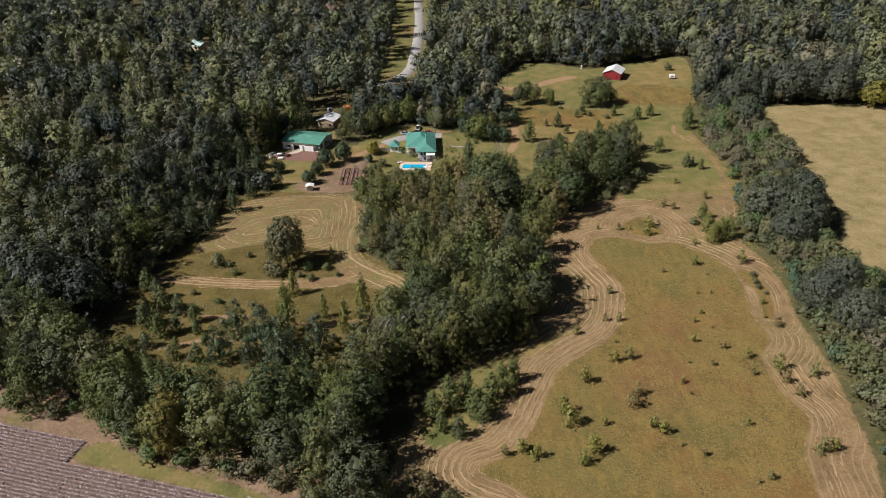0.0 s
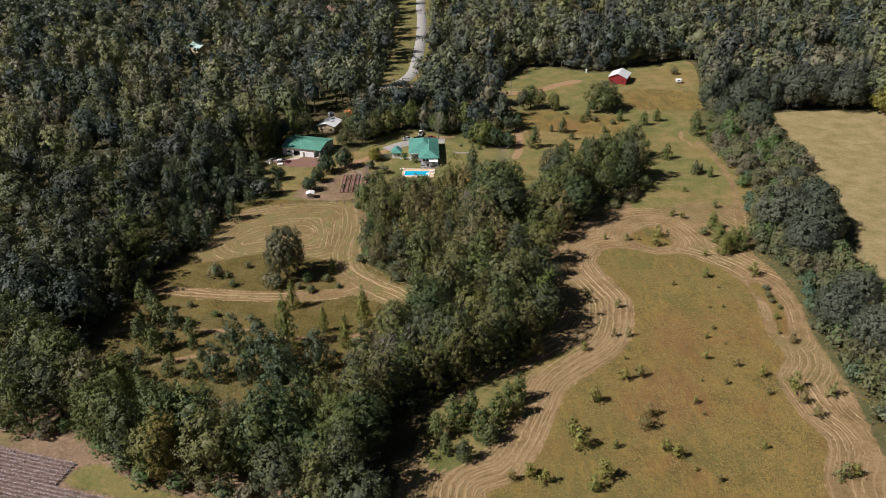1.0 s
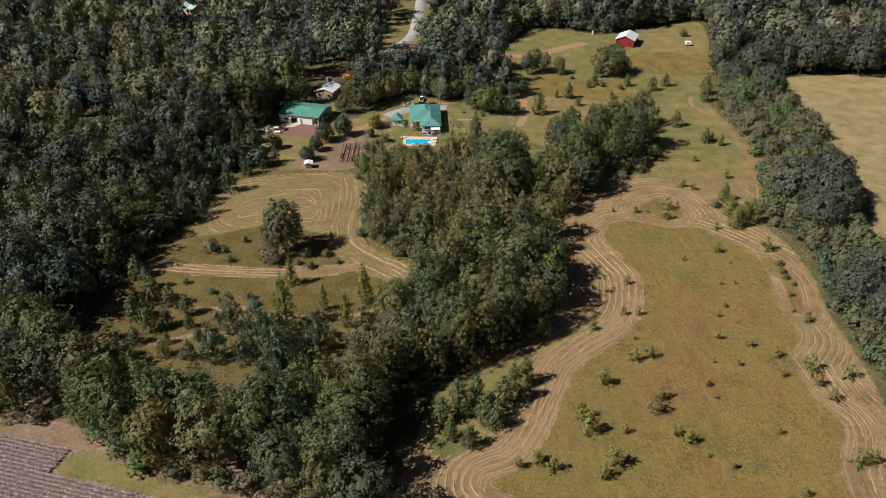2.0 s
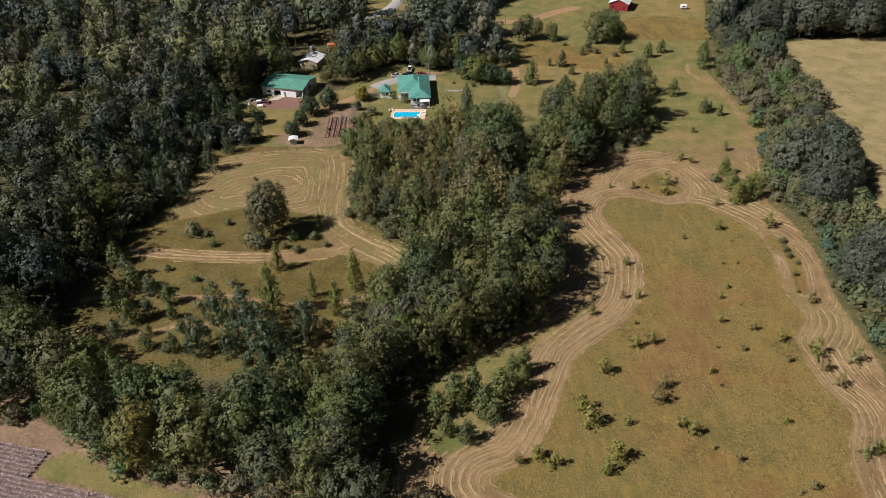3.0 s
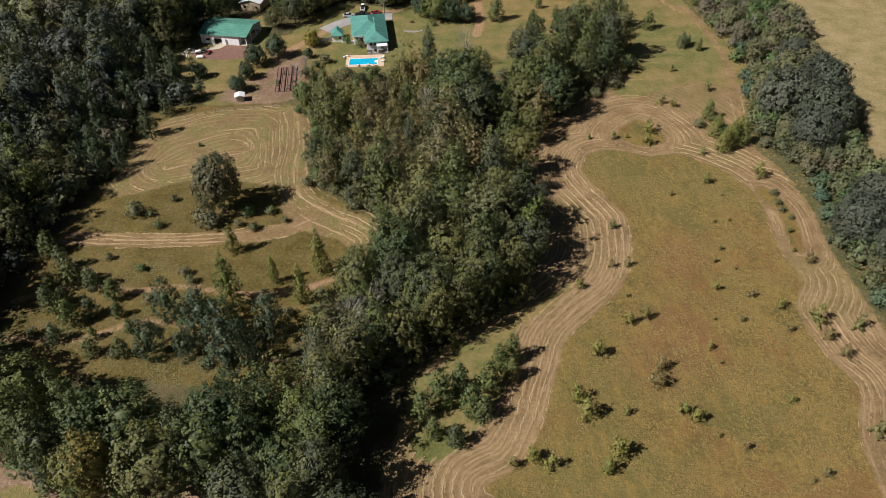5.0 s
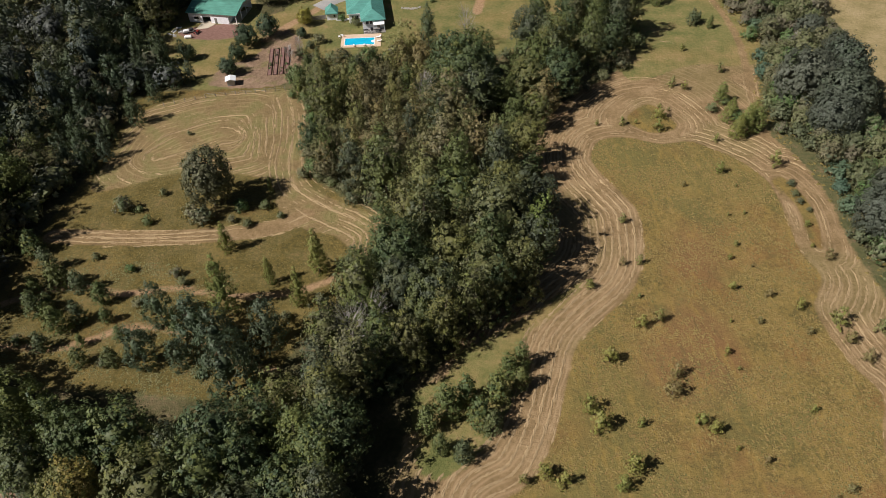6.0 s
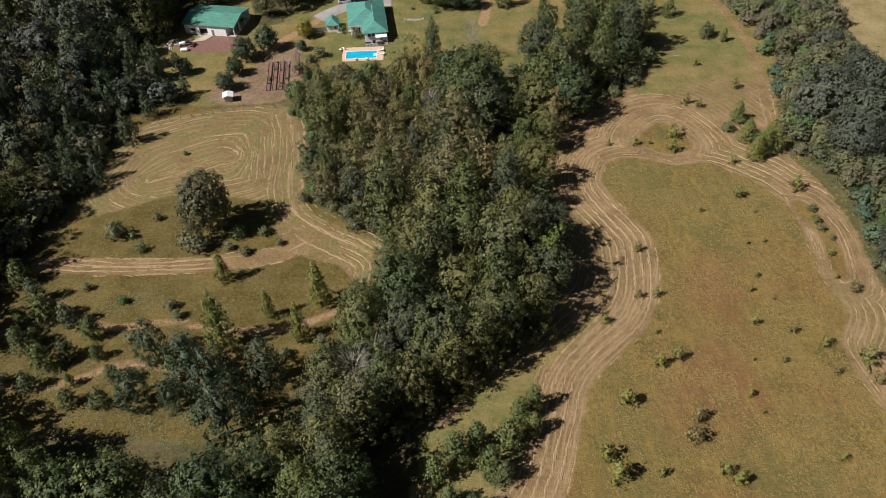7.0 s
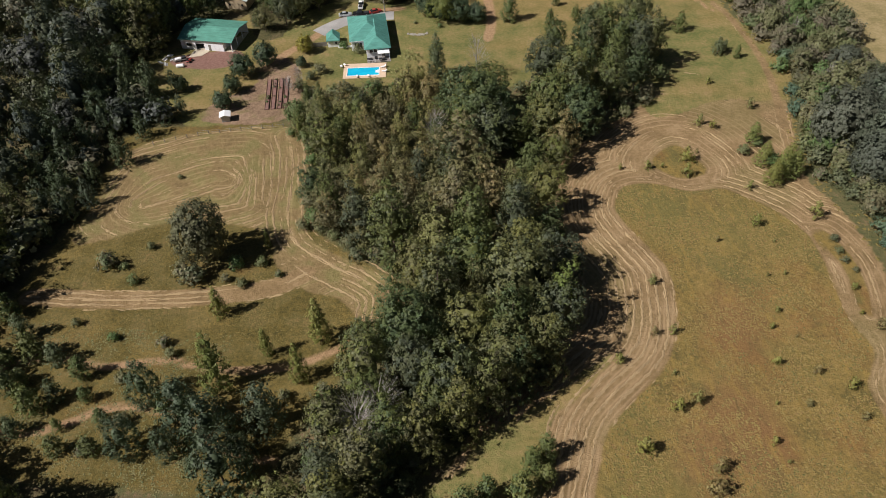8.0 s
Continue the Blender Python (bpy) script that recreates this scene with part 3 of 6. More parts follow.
K_OAK = kind("oak_tree", (11, 12, 13), lambda g: lobes_broad(g, 7.0, 15, 26, 0.04), 6800, 0.52, ICO2, 0.35, 11, M_OAK, spread=0.07, plume=14, rise=0.3)
K_LONE = kind("oak_tree", (14,), lambda g: lobes_broad(g, 7.0, 16, 22, 0.02), 7000, 0.52, ICO2, 0.35, 11, M_LONE, spread=0.09, plume=14, rise=0.35)
K_ROUND = kind("tree", (21, 22, 23, 24, 25), lambda g: lobes_broad(g, 4.6, 16, 16, 0.04), 4700, 0.35, ICO2, 0.24, 12, M_LEAF, spread=0.12, plume=18, rise=0.8, core_scale=0.66, loose=0.4)
K_UPRIGHT = kind("tree", (31, 32, 33, 34, 35), lambda g: lobes_tall(g, 3.4, 17, 12, 0.5, 0.06), 4300, 0.35, ICO2, 0.2, 14, M_LEAF, spread=0.14, plume=18, rise=0.8, core_scale=0.66, loose=0.4)
K_RAGGED = kind("tree", (101, 102, 103, 104, 105), lambda g: lobes_ragged(g, 4.6, 18), 4900, 0.35, ICO2, 0.24, 13, M_LEAF, spread=0.12, plume=18, rise=0.9, core_scale=0.66, loose=0.4)
K_OLIVE = kind("tree", (106, 107, 108), lambda g: lobes_ragged(g, 4.4, 14, 5, 5), 4000, 0.35, ICO2, 0.2, 10, M_OLIVE, spread=0.16, plume=14, rise=0.8, core_scale=0.66, loose=0.4)
K_THICKET = kind("tree", (106, 107, 108), lambda g: lobes_ragged(g, 4.4, 14, 5, 5), 1900, 0.46, ICO1, 0.2, 10, M_OLIVE, spread=0.16, plume=12, rise=0.8, core_scale=0.6, loose=0.4)
K_FRONT = kind("tree", (111, 112, 113, 114, 115), lambda g: lobes_ragged(g, 4.7, 21, 6, 7), 6000, 0.34, ICO2, 0.26, 15, M_LEAF, spread=0.12, plume=20, rise=0.9, core_scale=0.66, loose=0.4)
K_DOME = kind("round_tree", (36, 37, 38), lambda g: lobes_broad(g, 3.5, 7.0, 14, 0.0), 2100, 0.44, ICO2, 0.16, 5, M_LAWNTREE, spread=0.09, plume=12)
K_YELLOW = kind("round_tree", (36,), lambda g: lobes_broad(g, 3.5, 7.0, 14, 0.0), 2100, 0.44, ICO2, 0.16, 5, M_YELLOW, spread=0.09, plume=12)
K_HEDGE = kind("hedge_tree", (39, 40, 45), lambda g: lobes_broad(g, 3.6, 7.0, 12, 0.0), 1900, 0.42, ICO1, 0.14, 5, M_HEDGE, spread=0.14, plume=12, core_scale=0.62, loose=0.36)
K_CONE = kind("young_tree", (41, 42, 43, 44), lambda g: lobes_tall(g, 2.3, 10, 11, 0.9, 0.05), 1900, 0.36, ICO1, 0.13, 8.5, M_NEEDLE, spread=0.16, plume=12, rise=0.5, core_scale=0.66, loose=0.4)
K_SPIRE = kind("young_tree", (46, 47, 48), lambda g: lobes_tall(g, 3.0, 15, 14, 0.85, 0.04), 3600, 0.36, ICO1, 0.17, 13, M_NEEDLE, spread=0.14, plume=14, rise=0.4, core_scale=0.66, loose=0.4)
K_POINTED = kind("young_tree", (46, 47, 48), lambda g: lobes_tall(g, 3.0, 15, 14, 0.85, 0.03), 3600, 0.36, ICO1, 0.17, 13, M_POINTED, spread=0.14, plume=14, rise=0.3, core_scale=0.66, loose=0.4)
K_BUSHY = kind("young_tree", (55, 56, 57), lambda g: lobes_tall(g, 3.7, 13, 13, 0.55, 0.02), 3600, 0.36, ICO1, 0.17, 10, M_BUSHY, spread=0.12, plume=16, rise=0.5, core_scale=0.66, loose=0.4)
K_BRIGHT = kind("tree", (104, 105), lambda g: lobes_ragged(g, 4.6, 18), 5400, 0.35, ICO2, 0.24, 13, M_BRIGHT, spread=0.12, plume=18, rise=0.9, core_scale=0.66, loose=0.4)
K_GOLD = kind("tree", (111,), lambda g: lobes_ragged(g, 4.7, 21, 6, 7), 6800, 0.34, ICO2, 0.26, 15, M_GOLD, spread=0.12, plume=20, rise=0.9, core_scale=0.66, loose=0.4)
K_GREENDOME = kind("tree", (38, 39), lambda g: lobes_broad(g, 6.5, 11.5, 18, 0.0), 3600, 0.5, ICO2, 0.25, 8, M_GREENDOME, spread=0.09, plume=14)
K_SAPLING = kind("sapling", (51, 52, 53, 54), lambda g: lobes_tall(g, 1.05, 3.6, 6, 0.8, 0.14), 380, 0.28, ICO1, 0.05, 2.6, M_SAPLING, core_scale=0.5, spread=0.3, plume=9)
K_SHRUB = kind("shrub", (61, 62, 63), lambda g: lobes_broad(g, 2.2, 3.2, 9, 0.0), 680, 0.36, ICO1, 0.08, 2.0, M_HEDGE, spread=0.16, plume=10)
K_TEAL = kind("shrub", (61, 62, 63), lambda g: lobes_broad(g, 2.2, 3.2, 9, 0.0), 680, 0.36, ICO1, 0.08, 2.0, M_TEAL, spread=0.12, plume=10)
K_BRUSH = kind("shrub", (61, 62, 63), lambda g: lobes_broad(g, 2.2, 3.2, 9, 0.0), 640, 0.36, ICO1, 0.08, 2.0, M_BRUSH, core_scale=0.7, spread=0.24, plume=8, rise=1.0)
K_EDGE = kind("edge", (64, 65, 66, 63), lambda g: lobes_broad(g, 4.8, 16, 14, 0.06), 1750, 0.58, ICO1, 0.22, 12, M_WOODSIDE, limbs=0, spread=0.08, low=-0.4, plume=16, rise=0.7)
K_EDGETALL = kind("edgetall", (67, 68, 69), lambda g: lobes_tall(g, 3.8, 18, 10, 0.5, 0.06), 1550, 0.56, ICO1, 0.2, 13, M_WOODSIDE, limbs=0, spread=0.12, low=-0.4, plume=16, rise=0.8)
K_MID = kind("mid", (71, 72, 73, 77), lambda g: lobes_broad(g, 5.0, 16, 10, 0.12), 980, 0.66, ICO1, 0.22, 12, M_WOODS, limbs=0, spread=0.06, low=-0.3, plume=12, rise=0.5, core_scale=0.76)
K_MIDTALL = kind("midtall", (74, 75, 76), lambda g: lobes_tall(g, 3.9, 18, 8, 0.5, 0.1), 900, 0.64, ICO1, 0.2, 13, M_WOODS, limbs=0, spread=0.09, low=-0.3, plume=12, rise=0.7, core_scale=0.76)
K_FAR = kind("far", (81, 82, 83, 86), lambda g: lobes_broad(g, 5.2, 16, 7, 0.18), 430, 0.9, ICO1, 0.22, 10, M_WOODS, limbs=0, low=-0.2, spread=0.05, core_scale=0.76, plume=8, rise=0.4)
K_FARTALL = kind("fartall", (84, 85), lambda g: lobes_tall(g, 4.2, 19, 6, 0.5, 0.16), 400, 0.88, ICO1, 0.2, 11, M_WOODS, limbs=0, low=-0.2, spread=0.07, core_scale=0.76, plume=8, rise=0.7)
K_VFAR = kind("vfar", (87, 88, 89), lambda g: lobes_broad(g, 5.2, 16, 5, 0.3), 200, 1.2, ICO1, 0.22, 10, M_WOODS, limbs=0, low=-0.15, spread=0.05, core_scale=0.74, plume=5, rise=0.4)
K_UNDER = kind("under", (91, 92, 93), lambda g: lobes_broad(g, 3.0, 5.5, 5, 0.0), 260, 0.8, ICO1, 0.1, 3, M_WOODS, limbs=0, spread=0.14, low=-0.3, plume=8)


def plant(k, x, y, s, label, category="tree", group="", wide=1.0, turn=None):
    """One tree as a thing of its own, with trunk and crown."""
    if k["meshes"] is None:
        k["meshes"] = []
        for cv, ct, tv, tt, ci in k["forms"]:
            k["meshes"].append((make_mesh("crown", cv, ct, [k["leaf"]], tint=ci, smooth_shade=True), make_mesh("trunk", tv, tt, [k["bark"]], smooth_shade=True)))
    cm, tm = k["meshes"][random.randrange(len(k["meshes"]))]
    top = new(k["name"] if category == "tree" else category)
    top.matrix_world = pose(x, y, float(land(x, y)), 0, 0, random.uniform(0, 360) if turn is None else turn) @ Matrix.Diagonal((s * wide, s * wide, s, 1))
    for nm, me in (("trunk", tm), ("crown", cm)):
        new(nm, me).parent = top
    return tagged(top, label, category, group)


def scatter(rng, box, gap, accept, tries=30000):
    """Places no nearer to one another than gap, kept where accept says so."""
    x0, y0, x1, y1 = box
    P = np.stack([rng.uniform(x0, x1, tries), rng.uniform(y0, y1, tries)], 1)
    P = P[accept(P[:, 0], P[:, 1])]
    cells, out = {}, []
    for x, y in P:
        cx, cy = int(x // gap), int(y // gap)
        if all((x - a) ** 2 + (y - b) ** 2 >= gap * gap for i in (-1, 0, 1) for j in (-1, 0, 1) for a, b in cells.get((cx + i, cy + j), ())):
            cells.setdefault((cx, cy), []).append((x, y))
            out.append((x, y))
    return out


def woodland(name, places, kinds, rng, sizes, label):
    """Many trees joined into one mass of woodland."""
    Vs, Ts, idx, tints, off = [], [], [], [], 0
    P = np.array(places)
    forms = [f for k in kinds for f in k["forms"]]
    which = rng.integers(0, len(forms), len(P))
    for j, (cv, ct, tv, tt, ci) in enumerate(forms):
        q = P[which == j]
        if not len(q):
            continue
        v = np.vstack([cv, tv])
        t = np.vstack([ct, tt + len(cv)])
        m = np.r_[np.zeros(len(ct)), np.ones(len(tt))]
        a, s = rng.uniform(0, 6.283, len(q)), rng.uniform(*sizes, len(q))
        w = s * rng.uniform(0.85, 1.2, len(q))
        ca, sa = np.cos(a)[:, None], np.sin(a)[:, None]
        X = (v[:, 0] * ca - v[:, 1] * sa) * w[:, None] + q[:, :1]
        Y = (v[:, 0] * sa + v[:, 1] * ca) * w[:, None] + q[:, 1:2]
        Z = v[:, 2] * s[:, None] + land(q[:, 0], q[:, 1])[:, None]
        Vs.append(np.stack([X, Y, Z], -1).reshape(-1, 3))
        Ts.append((t[None] + (np.arange(len(q)) * len(v))[:, None, None]).reshape(-1, 3) + off)
        idx.append(np.tile(m, len(q)))
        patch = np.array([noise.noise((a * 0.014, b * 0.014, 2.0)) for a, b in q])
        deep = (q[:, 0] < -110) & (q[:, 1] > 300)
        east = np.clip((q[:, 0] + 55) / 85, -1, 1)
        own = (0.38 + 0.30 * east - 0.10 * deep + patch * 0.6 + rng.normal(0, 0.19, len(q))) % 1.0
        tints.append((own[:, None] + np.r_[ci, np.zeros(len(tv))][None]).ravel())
        off += len(q) * len(v)
    me = make_mesh(name, np.vstack(Vs), np.vstack(Ts), [kinds[0]["leaf"], M_BARK], np.concatenate(idx), np.concatenate(tints), True)
    return tagged(new(name, me), label, "woods", kind="stuff")


def within(c, lo=0.0):
    return lambda x, y: reach(c, x, y) > lo


rng = np.random.default_rng(5)

# grove between the two meadows: tall mixed trees, each its own
for x, y in scatter(rng, (-40, 130, 80, 290), 7.0, within(GROVE, 0.5), 14000):
    low = x < 4 + (y - 215) * 0.3 and y > 205
    s = rng.uniform(0.5, 0.8) if low else rng.uniform(0.8, 1.35)
    if x > 16 and 183 < y < 222 and reach(GROVE, np.array([x]), np.array([y]))[0] < 9:
        s = rng.uniform(0.7, 0.95)
    if y < 183 and x > -8:
        s = max(1.12, s * 1.12)
    if x < -3 and y > 225:
        s = min(s, 0.56 * ((273 if x > -27 else 266) - y) / 16)
    if s < 0.18 or (x > 4 and y > 236 and rng.random() < 0.22):
        continue
    if x > 46 and y > 236:
        plant(K_UPRIGHT, x, y, rng.uniform(0.9, 1.3), "tall columnar tree at the grove's end", group="trees of the grove", wide=rng.uniform(0.95, 1.2))
        continue
    if s < 0.42:
        plant(K_HEDGE, x, y, s * 16 / 7, "small olive tree at the grove's yard side", group="low trees of the grove")
    else:
        u = rng.random()
        if (y > 190 and x < 22 and u < 0.55) or u < 0.1:
            plant(K_OLIVE, x, y, s * rng.uniform(0.95, 1.2), "olive-brown leafy tree in a dense mixed grove", group="trees of the grove", wide=rng.uniform(0.85, 1.25))
        else:
            plant(K_ROUND if u < 0.74 else K_RAGGED if u < 0.9 else K_UPRIGHT, x, y, s * rng.uniform(0.92, 1.1), "tall leafy tree in a dense mixed grove", group="trees of the grove", wide=rng.uniform(1.0, 1.4) / max(0.75, s) ** 0.3)
for x, y in scatter(rng, (-34, 200, 30, 262), 5.0, lambda x, y: (reach(GROVE, x, y) > 3) & (x < 10 + (y - 215) * 0.3), 6000):
    tall = min(rng.uniform(0.45, 0.75), 0.56 * ((273 if x > -27 else 266) - y) / 14)
    plant(K_THICKET, x, y, max(0.3, tall), "low olive-brown tree in a dense thicket", group="thicket of the grove", wide=rng.uniform(1.0, 1.35))
# brushwood along the grove's edges
for x, y in scatter(rng, (-42, 130, 80, 290), 4.2, lambda x, y: np.abs(reach(GROVE, x, y) - 0.5) < 1.6, 12000):
    if not (x > -6 and y < 235 and y < 140 + 2.6 * max(0, x)):
        plant(K_SHRUB, x, y, rng.uniform(0.6, 1.3), "leafy shrub at the foot of the grove", "shrub", "grove brushwood")
# front wood along the cotton field
for x, y in scatter(rng, (-128, 90, 6, 175), 6.6, within(FRONT, 0.5), 9000):
    k, s = ((K_FRONT, rng.uniform(0.82, 1.1)), (K_ROUND, rng.uniform(1.0, 1.35)), (K_UPRIGHT, rng.uniform(0.9, 1.25)))[int(rng.choice(3, p=(0.3, 0.6, 0.1)))]
    if x > -16:
        s *= 0.5
    if -62 < x < -34 and y > 123:
        s *= 0.9
    plant(k, x, y, s, "tall leafy green tree at the edge of the cotton field", group="trees by the cotton field", wide=rng.uniform(1.05, 1.35))
for x, y in scatter(rng, (-125, 90, 0, 160), 4.0, lambda x, y: np.abs(reach(FRONT, x, y) + 0.3) < 1.4, 9000):
    if x < -12 and y < 137:
        plant(K_SHRUB, x, y, rng.uniform(0.6, 1.5), "leafy brush at the foot of the trees", "shrub", "brush by the cotton field")
# tall trees where the two woods meet
for x, y, s in ((-17, 139, 1.05), (-24, 138, 0.88), (-31, 133, 0.9), (-22, 129, 0.98), (-24, 121, 1.0), (-23, 113, 0.95), (-13, 146, 0.9), (-4, 152, 0.85)):
    plant(K_FRONT, x, y, s, "very tall leafy tree shading the ground beside it", group="trees by the cotton field", wide=1.25)
# hedgerow along the eastern track
for x, y in scatter(rng, (90, 98, 155, 350), 4.0, within(HEDGE, 0.3), 12000):
    edge = reach(HEDGE, np.array([x]), np.array([y]))[0] < 3.5
    if y > 250 and rng.random() < 0.36:
        plant(K_BRUSH, x, y, rng.uniform(1.0, 2.1), "grey-brown half-bare brush in an overgrown hedgerow", "shrub", "hedgerow brush")
    elif edge and rng.random() < 0.3:
        plant(K_TEAL, x, y, rng.uniform(0.9, 1.6), "blue-green leafy shrub at the hedgerow's edge", "shrub", "hedgerow shrubs")
    elif rng.random() < (0.75 if edge else 0.25):
        plant(K_SHRUB, x, y, rng.uniform(0.9, 1.7), "dull olive shrub in an overgrown hedgerow", "shrub", "hedgerow shrubs")
    else:
        plant(K_HEDGE, x, y, rng.uniform(0.7, 1.35), "small leafy tree in an overgrown hedgerow", group="hedgerow trees")
for x, y, s in ((110, 222, 1.2), (121, 224, 1.25), (117, 212, 1.1), (111, 206, 0.95), (127, 236, 0.85), (104, 168, 0.95), (109, 158, 0.95), (112, 176, 0.9), (129, 256, 0.62),
                (169, 348, 1.35), (180, 351, 1.4), (190, 344, 1.2), (139, 341, 1.1), (136, 314, 1.0), (148, 350, 1.1), (128, 330, 0.8)):
    plant(K_OAK, x, y, s, "broad dark oak with a rounded grey-green crown", group="oaks of the hedgerow")

# far woods
CLEAR = [OPEN_E, LANE_N, PAST_N, YARD, OPEN_W, EDGE, PAST_E, VERGE]
CABINS = ((-152, 465, 8), (-80, 568, 15), (95, 526, 14), (212, 552, 8), (-58, 338, 17), (-25, 400, 13))


def wild(x, y):
    ok = (np.abs(x + 12) < 0.60 * y + 32) & ~((x > -60) & (x < 95) & (y < 250) & (y > 100)) & ~((x > -42) & (x < 45) & (y < 300)) & ~((x > -100) & (y < 160)) & ~((x > 90) & (x < 152) & (y < 335)) & ~((x > 38) & (x < 114) & (y < 350) & (y > 230))
    for c in CLEAR + [GROVE, FRONT, HEDGE]:
        near = ok & (np.abs(x - c[:, 0].mean()) < 260) & (np.abs(y - c[:, 1].mean()) < 260)
        ok[near] &= reach(c, x[near], y[near]) < -2.5
    for cx, cy, r in CABINS:
        ok &= ((x - cx) / r) ** 2 + ((y - cy + 20) / (2.2 * r + 6)) ** 2 > 1
    return ok


midw = scatter(rng, (-200, 140, 300, 360), 8.4, wild, 24000)


def back(p):
    q = np.array([p[0]]), np.array([p[1]])
    return not (-118 < p[0] < -60 and 205 < p[1] < 296) or (reach(YARD, *q)[0] < -12 and reach(OPEN_W, *q)[0] < -11)


midw = [p for p in midw if back(p)]
nearw = [p for p in midw if -135 < p[0] < 0 and p[1] < 300 and reach(OPEN_W, np.array([p[0]]), np.array([p[1]]))[0] < -5.5]
midw = [p for p in midw if not (-135 < p[0] < 0 and p[1] < 300)]
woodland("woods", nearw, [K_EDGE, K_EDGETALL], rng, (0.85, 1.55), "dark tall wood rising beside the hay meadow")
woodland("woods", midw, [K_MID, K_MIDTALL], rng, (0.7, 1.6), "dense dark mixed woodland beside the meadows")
farw = scatter(rng, (-380, 360, 380, 540), 9.2, wild, 20000)
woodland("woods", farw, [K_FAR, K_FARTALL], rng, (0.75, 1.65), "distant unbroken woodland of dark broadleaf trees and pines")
lastw = scatter(rng, (-520, 540, 520, 840), 9.4, wild, 30000)
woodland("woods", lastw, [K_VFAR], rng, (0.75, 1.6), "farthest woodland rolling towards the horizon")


def fringe(x, y):
    ok = wild(x, y)
    d = np.full(x.shape, -99.0)
    for c in CLEAR:
        d[ok] = np.maximum(d[ok], reach(c, x[ok], y[ok]))
    return ok & (d > -7)


def rim(x, y):
    ok = wild(x, y) & (y > 330)
    d = np.full(x.shape, -99.0)
    for c in (PAST_N, PAST_E):
        d[ok] = np.maximum(d[ok], reach(c, x[ok], y[ok]))
    return ok & (d > -12)


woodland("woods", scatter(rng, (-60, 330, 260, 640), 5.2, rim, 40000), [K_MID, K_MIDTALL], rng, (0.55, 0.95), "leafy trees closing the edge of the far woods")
edge = scatter(rng, (-160, 140, 240, 620), 4.2, fringe, 60000)
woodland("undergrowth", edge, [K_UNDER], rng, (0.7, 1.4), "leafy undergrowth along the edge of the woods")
# ---- single trees and shrubs ----
def each(k, base, spots, label, group, category="tree", wide=1.0):
    """Trees at x, y with their heights. base: the height at which that kind is drawn."""
    for x, y, h in spots:
        if k is K_CONE and h > 10.5:
            plant(K_SPIRE, x, y, h / 15, label, category, group, wide * random.uniform(0.9, 1.1))
            continue
        plant(k, x, y, h / base, label, category, group, wide * random.uniform(0.9, 1.1))


each(K_SAPLING, 3.4, [(66, 191, 1.8), (77, 195, 3.6), (79, 189, 1.0), (73, 179, 1.3), (77, 179, 1.3), (71, 169, 1.8), (68, 165, 1.8), (72, 162, 1.0), (65, 156, 2.4), (72, 153, 2.4),
                      (67, 146, 2.0), (61, 147, 1.2), (44, 156, 1.4), (77, 149, 3.2), (76, 142, 2.4), (57, 139, 2.2), (58, 135, 1.2), (51, 118, 1.4), (55, 115, 2.2), (68, 124, 2.2),
                      (67, 108, 2.6), (64, 107, 1.4), (90, 173, 2.2), (88, 166, 1.6)],
     "young sapling standing in golden meadow grass", "meadow saplings", wide=1.1)
each(K_SAPLING, 3.4, [(42, 148, 3.4), (46, 149, 3.6), (33, 140, 4.6), (43, 131, 4.6), (45, 135, 4.2), (27, 125, 5.4), (26, 129, 5.0), (46, 124, 3.6), (48, 122, 3.8), (31, 116, 5.8), (28, 113, 4.2),
                      (81, 115, 4.4), (84, 116, 3.6), (83, 144, 4.8), (83, 139, 3.6), (84, 134, 3.8), (91, 141, 4.2), (90, 162, 3.2), (92, 196, 4.6), (15, 117, 4.2), (18, 115, 4.0), (11, 116, 3.2), (35, 125, 2.6)],
     "bushy young tree with yellow-green leaves in the meadow", "young meadow trees", wide=1.15)
each(K_SAPLING, 3.4, [(34, 160, 3.0), (47, 180, 3.0), (43, 166, 2.6), (47, 166, 2.8), (51, 220, 2.0), (58, 219, 2.6), (69, 221, 4.4), (67, 215, 3.8), (78, 236, 3.4), (81, 234, 3.0), (95, 242, 3.4),
                      (81, 208, 2.6), (88, 256, 2.4), (62, 219, 1.6), (73, 224, 1.4)],
     "small tree still standing among mown hay swaths", "trees on the mown ground", wide=1.2)
each(K_SHRUB, 3.2, [(93, 188, 1.6), (92, 184, 1.6), (92, 181, 1.4), (93, 178, 1.2), (85, 222, 2.6), (90, 217, 3.6), (90, 225, 2.2)], "low green shrub beside the mown track", "shrubs by the track", "shrub")
each(K_POINTED, 15, [(87, 209, 8.0), (90, 211, 9.0), (88, 217, 7.5), (93.5, 212, 8.0), (89, 226, 7.0), (95, 217, 6.5)], "bright green young tree in a clump by the track", "clump by the track", wide=1.5)
each(K_CONE, 10, [(-1, 132, 10.4), (5, 129, 9.6), (9, 134, 9.4), (15, 141, 8.6), (-3, 124, 7.0), (1, 122, 7.2), (7, 127, 7.4), (12, 139, 8.2), (-5, 129, 8.4), (3, 134, 9.6), (14, 136, 6.8)],
     "grey-green young tree in a clump below the grove", "clump below the grove", wide=1.1)
